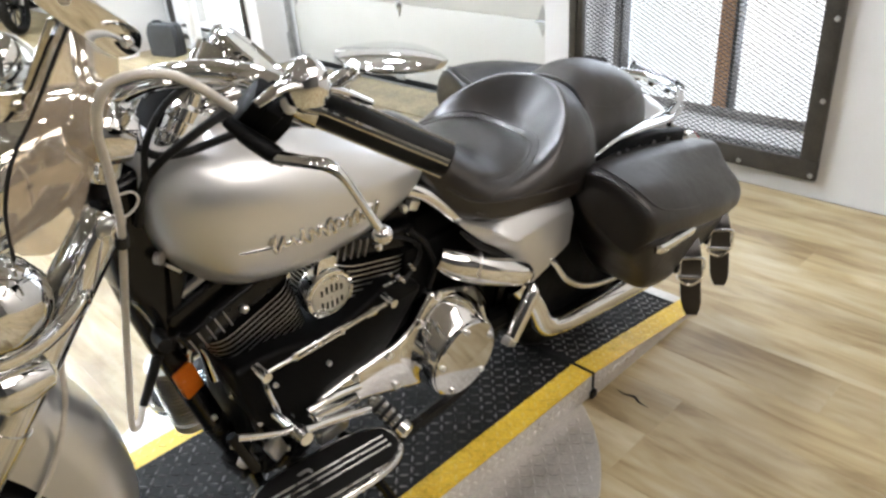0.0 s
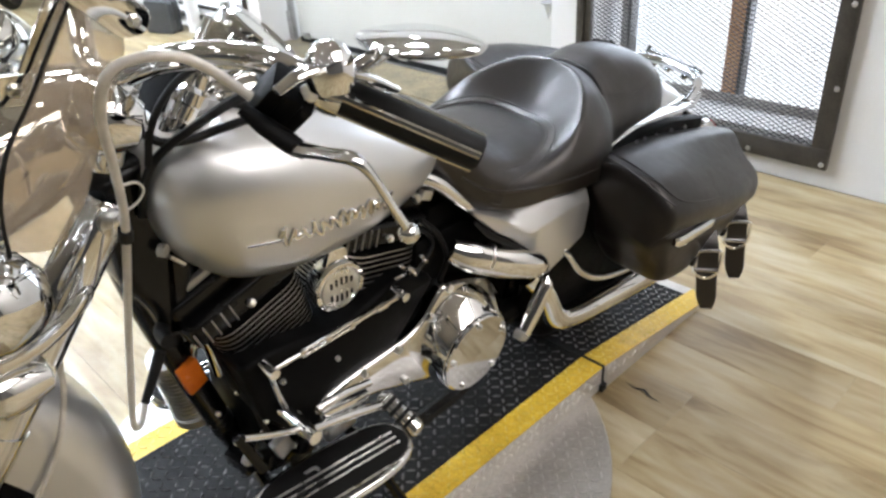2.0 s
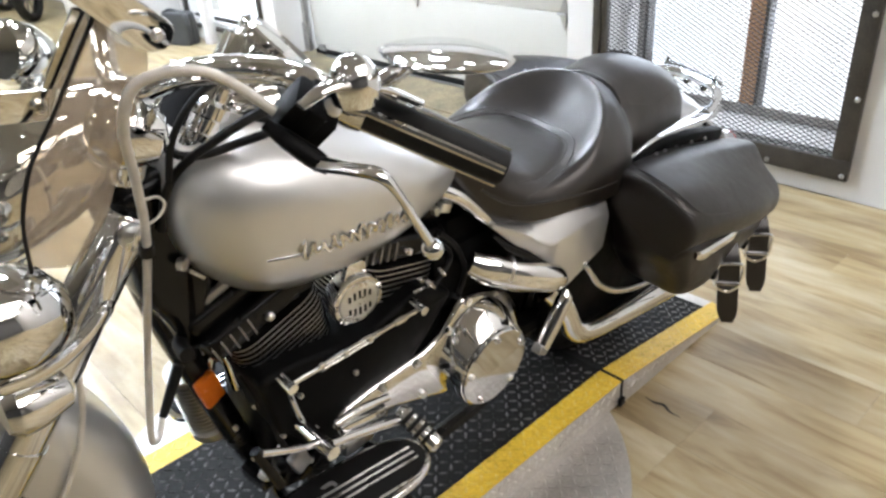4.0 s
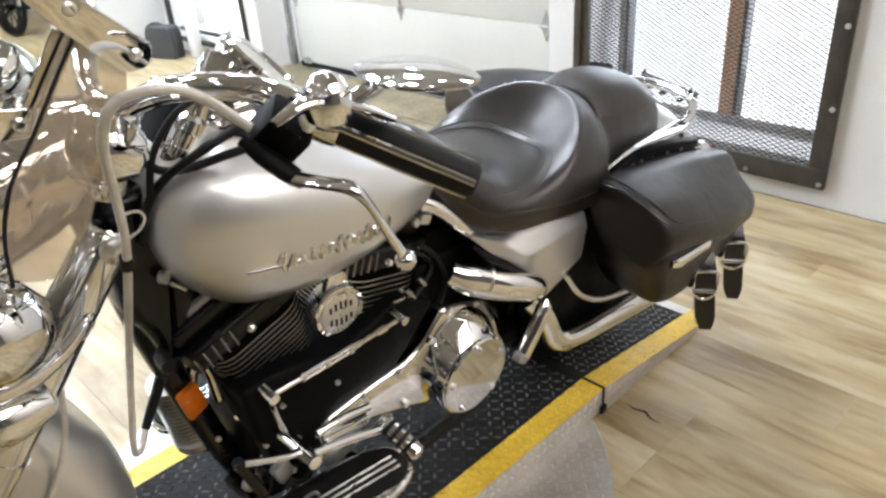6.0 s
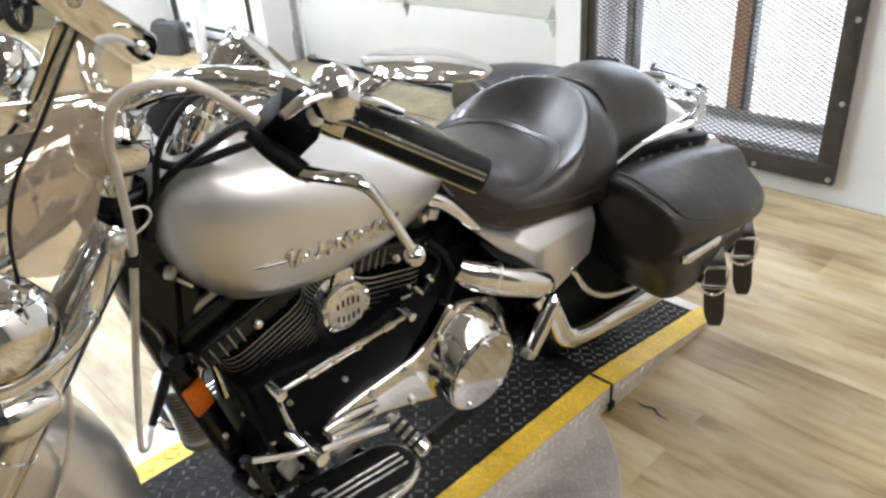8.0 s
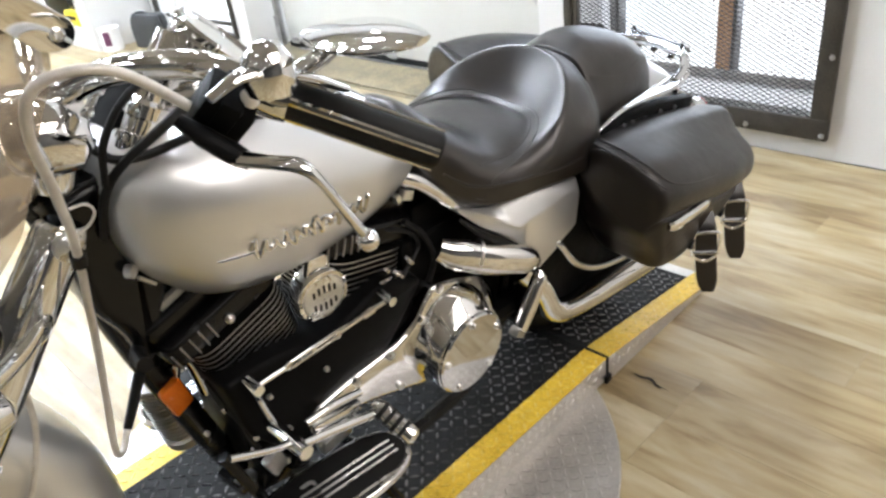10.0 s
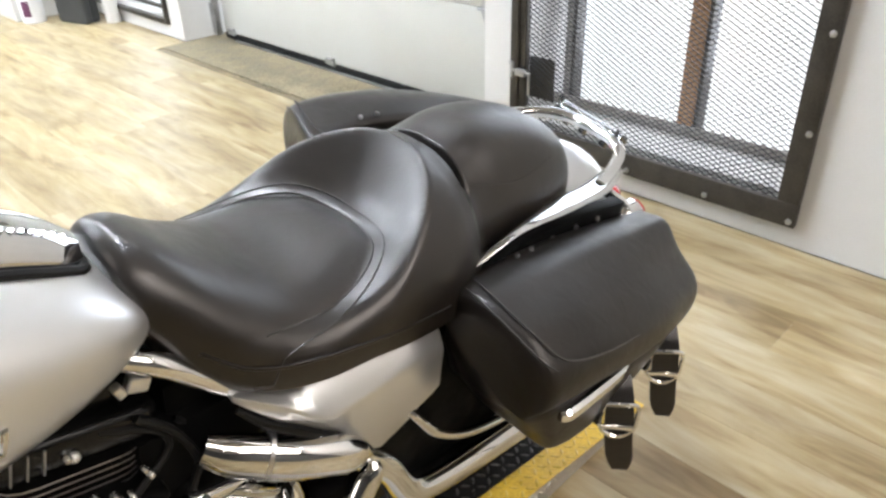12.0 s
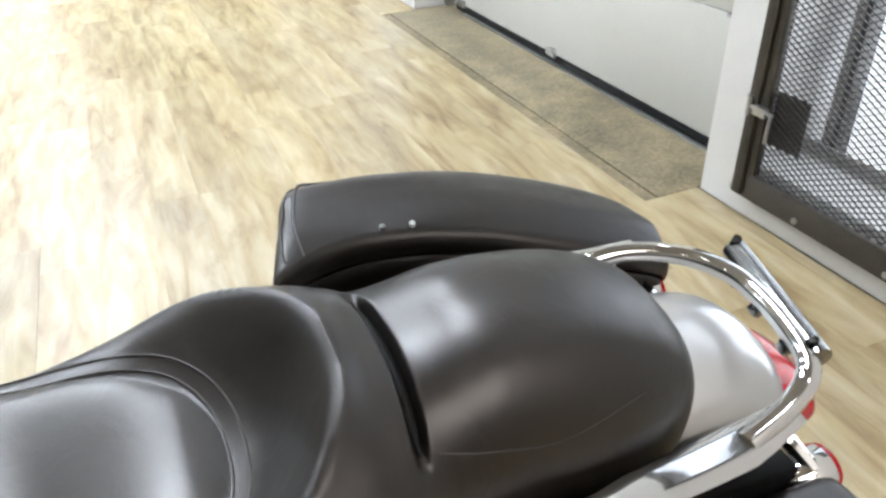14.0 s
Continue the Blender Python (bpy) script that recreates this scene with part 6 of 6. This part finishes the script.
bpart("cable_clip", bm, RUBBER, "black cable clip")
bm = bmesh.new()
tube(bm, [(0.534, -0.205, 1.000), (0.550, -0.205, 1.006), (0.559, -0.205, 1.018), (0.553, -0.205, 1.030), (0.536, -0.205, 1.032)], 0.0016, 6, 4)
bpart("tie_wire", bm, CABLE, "thin pale wire loop")
bm = bmesh.new()
tube(bm, [(0.545, -0.057, 0.572), (0.568, -0.048, 0.603), (0.592, -0.040, 0.640)], [0.0065, 0.0082, 0.0090], 10, 3)
bpart("cable_boot", bm, RUBBER, "black rubber cable boot")
bm = bmesh.new()
tube(bm, [(0.465, -0.15, 0.87), (0.442, -0.13, 0.80), (0.430, -0.125, 0.72), (0.405, -0.125, 0.65), (0.37, -0.12, 0.585), (0.33, -0.12, 0.54)], 0.0040, 8, 5)
bpart("brake_line", bm, CABLE, "thin pale cable along the fork")
bm = bmesh.new()
tube(bm, [(0.60, -0.07, 0.90), (0.61, -0.085, 0.96), (0.635, -0.10, 1.0), (0.66, -0.2, 1.08), (0.645, -0.3, 1.14)], 0.006, 8, 5)
bpart("wiring", bm, RUBBER, "black cable")
bm = bmesh.new()
tube(bm, [(0.615, -0.06, 1.03), (0.63, -0.095, 1.012), (0.665, -0.105, 1.006), (0.705, -0.12, 1.015), (0.72, -0.19, 1.055), (0.675, -0.30, 1.12)], 0.006, 8, 5)
bpart("wiring", bm, RUBBER, "black cable")
bm = bmesh.new()
tube(bm, [(0.615, -0.09, 0.98), (0.624, -0.10, 1.035), (0.66, -0.10, 1.078), (0.70, -0.11, 1.100), (0.70, -0.22, 1.135), (0.655, -0.32, 1.150)], 0.0050, 8, 5)
bpart("wiring", bm, RUBBER, "black cable")

# windscreen with its chrome brackets
shield = new("windscreen")
shield.parent = front
bm = bmesh.new()
SH = [(1.035, 0.402), (1.088, 0.409), (1.134, 0.427), (1.174, 0.457), (1.218, 0.487), (1.261, 0.517), (1.33, 0.555), (1.42, 0.60)]
rings = []
for k in range(25):
    z = 1.03 + 0.40 * k / 24
    xe = interp([(z_, x_) for z_, x_ in SH], z)[0]
    hw = 0.255 + 0.02 * math.sin(math.pi * k / 24)
    rings.append([V(xe - 0.115 * (1 - (y / hw) ** 2), y, z) for y in (hw * (j / 14 - 1) for j in range(29))])
loft(bm, rings, caps=False, closed=False)
sheet = part("screen", bm, SCREEN, shield, "clear windscreen")
sol = sheet.modifiers.new("thickness", "SOLIDIFY")
sol.thickness = 0.002
sol.use_rim = False
for s in (1, -1):
    bm = bmesh.new()
    tube(bm, [(x, -s * 0.268, z) for z, x in SH[:6]], 0.0022, 8, 4)
    part("screen_edge", bm, RUBBER, shield, "black screen edge")
    bm = bmesh.new()
    outer = [(0.402, 1.041), (0.409, 1.088), (0.427, 1.134), (0.457, 1.174), (0.487, 1.218), (0.517, 1.261), (0.548, 1.225), (0.545, 1.195), (0.527, 1.165), (0.500, 1.110), (0.474, 1.060), (0.438, 1.026)]
    sideplate(bm, outer, -s * 0.268, -s * 0.268 - 0.003, 0.0, 0.012)
    part("wind_deflector", bm, SMOKED, shield, "smoked plastic wind deflector")
    bm = bmesh.new()
    sideplate(bm, [(0.455, 1.315), (0.478, 1.330), (0.523, 1.279), (0.574, 1.232), (0.566, 1.212), (0.542, 1.212), (0.489, 1.268)], -s * 0.272, -s * 0.278, 0.001, 0.010)
    sideplate(bm, [(0.380, 1.205), (0.473, 1.189), (0.458, 1.163), (0.378, 1.177)], -s * 0.246, -s * 0.250, 0.001, 0.006)
    part("screen_bracket", bm, CHROME, shield, "chrome screen bracket")
    bm = bmesh.new()
    sideplate(bm, [(0.498, 1.256), (0.516, 1.250), (0.474, 1.188), (0.457, 1.194)], -s * 0.252, -s * 0.255, 0.001, 0.003)
    part("screen_strip", bm, CHROME, shield, "flat chrome strip along the screen")
    for x, z in ((0.556, 1.226), (0.508, 1.276), (0.452, 1.179)):
        bm = bmesh.new()
        lathe(bm, [(0.0065, 0), (0.0065, 0.003), (0.004, 0.005), (0.001, 0.005)], Matrix.Translation((x, -s * (0.276 if z > 1.2 else 0.249), z)) @ pose(0, 0, 0, 90 if s > 0 else -90, 0, 0), 12)
        part("screen_bolt", bm, SATIN, shield)

# side stand
bm = bmesh.new()
tube(bm, [(0.93, -0.10, 0.20), (0.96, -0.19, 0.09), (0.98, -0.245, 0.012)], 0.012, 8)
tube(bm, [(0.955, -0.255, 0.012), (1.02, -0.25, 0.012)], 0.010, 8)
bpart("side_stand", bm, BLACKGLOSS, "black side stand")

# ---------------------------------------------------------------- things along the far wall
# black tool case on the floor
case = thing("tool_case", "dark grey plastic tool case standing on its edge by the wall", "tool case", pose(3.03, 6.63, 0, 0, 0, -72))
for dy in (-1, 1):
    bm = bmesh.new()
    prism(bm, rounded([(-0.15, 0.0), (0.15, 0.0), (0.155, 0.20), (0.14, 0.27), (-0.12, 0.27), (-0.155, 0.19)], 0.03), 0.068, pose(0, 0.0345 * dy + 0.034, 0.0005, 90, 0, 0), 0.014, 3)
    part("case_half", bm, DARKMETAL, case)
bm = bmesh.new()
tube(bm, [(-0.12, 0, 0.26), (-0.10, 0, 0.281), (-0.02, 0, 0.284), (0.0, 0, 0.263)], 0.011, 8, 4)
part("handle", bm, DARKMETAL, case)
for x in (-0.135, 0.075):
    bm = bmesh.new()
    box(bm, 0.028, 0.050, 0.010, pose(x, 0, 0.267), 0.003)
    part("latch", bm, RUBBER, case)

bucket = thing("paint_can", "white paint can with a purple label on the floor", "paint can", pose(2.80, 6.93, 0))
bm = bmesh.new()
lathe(bm, [(0.080, 0.0), (0.084, 0.004), (0.084, 0.178), (0.088, 0.182), (0.088, 0.19), (0.080, 0.192), (0.078, 0.184), (0.001, 0.184)], seg=32)
part("can", bm, WHITEPLASTIC, bucket)
bm = bmesh.new()
rings = []
for h in (0.05, 0.165):
    rings.append([V(0.0855 * math.cos(a), 0.0855 * math.sin(a), h) for a in (radians(205 + 4 * j) for j in range(11))])
loft(bm, rings, caps=False, closed=False)
part("can_label", bm, PURPLE, bucket, "purple label")

# white open shelf unit
shelf = thing("shelf_unit", "white built-in shelf unit with an open front, holding yellow boxes", "shelf")
for nm, s in (("side_panel", (2.70, 3.255, 7.02, 7.05, 0, 2.4)), ("side_panel", (2.70, 3.255, 8.35, 8.38, 0, 2.4)), ("base", (2.70, 3.25, 7.052, 8.348, 0, 0.17)),
              ("shelf_board", (2.71, 3.25, 7.052, 8.348, 0.48, 0.51)), ("shelf_board", (2.71, 3.25, 7.052, 8.348, 0.95, 0.98)), ("shelf_board", (2.71, 3.25, 7.052, 8.348, 1.45, 1.48)),
              ("front_post", (2.695, 2.72, 7.052, 7.22, 0.1705, 2.4)), ("front_post", (2.695, 2.72, 7.94, 8.348, 0.1705, 2.4))):
    bm = bmesh.new()
    slab(bm, *s, 0.003)
    part(nm, bm, WALLPAINT, shelf)
for x, y, z, sy, sz in ((2.86, 7.50, 0.17, 0.34, 0.13), (2.88, 7.46, 0.51, 0.40, 0.14), (2.86, 7.55, 0.98, 0.36, 0.16)):
    b = thing("storage_box", "yellow plastic storage box with a black lid band on a shelf", "box", pose(x, y, z), "boxes on the shelf")
    bm = bmesh.new()
    box(bm, 0.24, sy, sz, pose(0, 0, sz / 2), 0.012, 2)
    part("box_body", bm, YELLOWPLASTIC, b)
    bm = bmesh.new()
    box(bm, 0.25, sy * 0.6, 0.03, pose(-0.001, 0.02, sz * 0.55), 0.004)
    part("box_band", bm, RUBBER, b)
bm = bmesh.new()
box(bm, 0.2, 0.26, 0.15, pose(2.87, 7.48, 0.376), 0.04, 3)
solid("helmet_bag", bm, RUBBER, "black soft bag lying on a yellow box", "bag")

# parked motorcycle, seen by its front wheel
pb = thing("parked_motorcycle", "black motorcycle parked with its front wheel towards the room", "motorcycle", pose(2.74, 9.36, 0, 0, 0, 50) @ Matrix.Diagonal((0.88, 0.88, 0.88, 1)), "parked motorcycles")
bm = bmesh.new()
prof = [(0.325 - 0.055 + 0.055 * sup(math.sin(math.pi * k / 12), 2.4), -0.06 * sup(math.cos(math.pi * k / 12), 2.4)) for k in range(13)]
lathe(bm, prof + [(0.24, 0.04), (0.24, -0.04), prof[0]], pose(-0.22, 0, 0.325, 90, 0, 0), 48, caps=False)
part("tyre", bm, RUBBER, pb)
bm = bmesh.new()
lathe(bm, [(0.245, -0.04), (0.235, 0), (0.245, 0.04)], pose(-0.22, 0, 0.325, 90, 0, 0), 48, caps=False)
lathe(bm, [(0.03, -0.07), (0.05, 0), (0.03, 0.07)], pose(-0.22, 0, 0.325, 90, 0, 0), 20)
lathe(bm, [(0.13, -0.075), (0.13, -0.071), (0.07, -0.071), (0.07, -0.075), (0.13, -0.075)], pose(-0.22, 0, 0.325, 90, 0, 0), 32, caps=False)
part("rim", bm, BLACKGLOSS, pb)
for k in range(10):
    bm = bmesh.new()
    a = 2 * math.pi * k / 10
    tube(bm, [(-0.22 + 0.03 * math.cos(a), 0, 0.325 + 0.03 * math.sin(a)), (-0.22 + 0.24 * math.cos(a), 0, 0.325 + 0.24 * math.sin(a))], 0.010, 6, smooth=False)
    part("spoke", bm, DARKCHROME, pb)
for y in (-0.10, 0.10):
    bm = bmesh.new()
    tube(bm, [(-0.22, y, 0.325), (0.05, y, 0.95), (0.10, y, 1.08)], [0.030, 0.026, 0.024], 12, smooth=False)
    part("fork_leg", bm, CHROME, pb)
bm = bmesh.new()
rings = []
for k in range(17):
    a = radians(160 - 130 * k / 16)
    p, up = V(-0.22 + 0.35 * math.cos(a), 0, 0.325 + 0.35 * math.sin(a)), V(math.cos(a), 0, math.sin(a))
    rings.append([p + V(0, 0.075 * math.cos(b), 0) + up * (0.04 * math.sin(b) - 0.04) for b in (math.pi * j / 8 for j in range(9))])
loft(bm, rings, caps=False, closed=False)
part("fender", bm, BLACKGLOSS, pb).modifiers.new("thickness", "SOLIDIFY").thickness = 0.004
bm = bmesh.new()
tube(bm, [(0.10, 0, 0.98), (0.40, 0, 0.95), (0.62, 0, 0.80)], [0.10, 0.15, 0.08], 16, 5)
part("fuel_tank", bm, BLACKGLOSS, pb)
bm = bmesh.new()
box(bm, 0.55, 0.30, 0.45, pose(0.42, 0, 0.45), 0.06, 3)
part("engine", bm, BLACKSATIN, pb)
bm = bmesh.new()
tube(bm, [(0.05, -0.45, 1.08), (0.08, -0.2, 1.12), (0.08, 0.2, 1.12), (0.05, 0.45, 1.08)], 0.015, 8)
part("handlebar", bm, CHROME, pb)
bm = bmesh.new()
lathe(bm, [(0.09, 0), (0.095, 0.02), (0.07, 0.1), (0.02, 0.13)], pose(-0.06, 0, 0.92, 0, 80, 0), 24)
part("headlamp", bm, CHROME, pb)

copy_thing(pb, pose(2.80, 10.42, 0, 0, 0, 38) @ Matrix.Diagonal((0.88, 0.88, 0.88, 1)))

# bin, red machine, box and panels further down the wall
bm = bmesh.new()
lathe(bm, [(0.17, 0.0), (0.20, 0.02), (0.215, 0.70), (0.23, 0.71), (0.23, 0.74), (0.21, 0.745), (0.20, 0.70), (0.16, 0.04), (0.001, 0.04)], pose(2.56, 10.86, 0), 24)
solid("waste_bin", bm, BLUEGREY, "blue-grey plastic waste bin on the floor", "bin")
mach = thing("red_tool_cart", "red enamelled workshop cart on small black wheels", "cart", pose(2.70, 12.6, 0))
bm = bmesh.new()
box(bm, 0.55, 0.8, 0.32, pose(0, 0, 0.30), 0.02)
part("tray", bm, REDPAINT, mach)
bm = bmesh.new()
box(bm, 0.45, 0.6, 0.5, pose(0.05, 0, 0.72), 0.03)
part("cabinet", bm, DARKMETAL, mach)
for x in (-0.22, 0.22):
    for y in (-0.32, 0.32):
        bm = bmesh.new()
        lathe(bm, [(0.05, -0.02), (0.07, -0.015), (0.07, 0.015), (0.05, 0.02)], pose(x, y, 0.07, 90, 0, 0), 16)
        part("caster", bm, RUBBER, mach)
bm = bmesh.new()
box(bm, 0.3, 0.3, 0.2, pose(2.25, 13.6, 0.1), 0.01)
solid("grey_box", bm, BLUEGREY, "small grey box on the floor by the wall", "box")
bm = bmesh.new()
box(bm, 0.32, 0.3, 0.10, pose(2.70, 11.75, 0.05), 0.02)
solid("black_mat", bm, RUBBER, "folded black rubber mat on the floor", "mat")
cab = thing("white_cabinet", "white cabinet standing at the far end wall", "cabinet", pose(1.0, 17.4, 0))
bm = bmesh.new()
box(bm, 1.1, 0.6, 0.9, pose(0, 0, 0.46), 0.01)
part("body", bm, WHITEPLASTIC, cab)
for x in (-0.27, 0.27):
    bm = bmesh.new()
    box(bm, 0.52, 0.02, 0.82, pose(x, -0.31, 0.47), 0.004)
    part("door", bm, WHITEPLASTIC, cab)
bm = bmesh.new()
box(bm, 0.9, 0.5, 0.5, pose(-0.6, 17.4, 0.25), 0.03)
solid("yellow_crate", bm, YELLOWPLASTIC, "yellow crate on the floor at the far end wall", "crate")
bm = bmesh.new()
box(bm, 0.25, 0.3, 0.55, pose(1.95, 16.2, 0.275), 0.02)
solid("blue_can", bm, BLUEGREY, "blue-grey container on the floor", "container")
bm = bmesh.new()
box(bm, 0.35, 0.35, 0.22, pose(2.45, 15.2, 0.11), 0.03)
solid("floor_jack", bm, DARKMETAL, "dark floor jack parked by the wall", "jack")

# ---------------------------------------------------------------- floor marks
bm = bmesh.new()
pts = [(1.705, 1.205), (1.70, 1.175), (1.708, 1.150), (1.695, 1.125), (1.694, 1.093)]
line = spline([(x, y, 0.0) for x, y in pts], 4)
w_ = 0.004
a = [bm.verts.new((p.x - w_ * math.sin(3.14 * i / (len(line) - 1)) - 0.0005, p.y, 0.0022)) for i, p in enumerate(line)]
b = [bm.verts.new((p.x + w_ * math.sin(3.14 * i / (len(line) - 1)) + 0.0005, p.y, 0.0022)) for i, p in enumerate(line)]
for i in range(len(line) - 1):
    bm.faces.new((a[i], a[i + 1], b[i + 1], b[i]))
solid("floor_tear", bm, RUBBER, "dark torn gash in the vinyl floor beside the deck", "tear", kind="structure")

# ---------------------------------------------------------------- floor planks
PW, PL = 0.178, 1.22
cache = {}


def plank_mesh(w, l):
    key = (round(w, 3), round(l, 3))
    if key not in cache:
        b = bmesh.new()
        g, c = 0.00025, 0.0006
        low = [b.verts.new((x, y, -0.006)) for x, y in ((g, g), (w - g, g), (w - g, l - g), (g, l - g))]
        mid = [b.verts.new((x, y, -0.0004)) for x, y in ((g, g), (w - g, g), (w - g, l - g), (g, l - g))]
        top = [b.verts.new((x, y, 0.0)) for x, y in ((g + c, g + c), (w - g - c, g + c), (w - g - c, l - g - c), (g + c, l - g - c))]
        b.faces.new(top)
        for p, q in ((low, mid), (mid, top)):
            for k in range(4):
                b.faces.new((p[k], p[(k + 1) % 4], q[(k + 1) % 4], q[k]))
        m_ = bpy.data.meshes.new("plank")
        b.to_mesh(m_)
        b.free()
        m_.materials.append(WOOD)
        cache[key] = m_
    return cache[key]


far_v, far_f = [], []
rng = random.Random(4)
x = -6.942
while x < 3.24:
    y = -5.0 - rng.random() * PL
    while y < 18:
        w = min(PW, 3.25 - x)
        segs = [(y, y + PL)]
        if x + w > 3.08:
            cut = []
            for a_, b_ in segs:
                if a_ < 2.70 < b_:
                    cut += [(a_, 2.70)]
                elif a_ < 5.42 < b_:
                    cut += [(5.42, b_)]
                elif b_ <= 2.70 or a_ >= 5.42:
                    cut += [(a_, b_)]
            segs = cut
        for a_, b_ in segs:
            if b_ - a_ < 0.02:
                continue
            if -0.2 < x < 3.25 and -0.6 < y < 9.5:
                p = new("plank", plank_mesh(w, b_ - a_))
                p.location = (x, a_, 0)
                p.parent = floor
            else:
                k = len(far_v)
                far_v += [(x + 0.001, a_ + 0.001, 0), (x + w - 0.001, a_ + 0.001, 0), (x + w - 0.001, b_ - 0.001, 0), (x + 0.001, b_ - 0.001, 0)]
                far_f.append((k, k + 1, k + 2, k + 3))
        y += PL
    x += PW
me = bpy.data.meshes.new("far_planks")
me.from_pydata(far_v, [], far_f)
me.materials.append(WOOD)
fp = new("far_planks", me)
fp.parent = floor
fp["kind"] = "stuff"
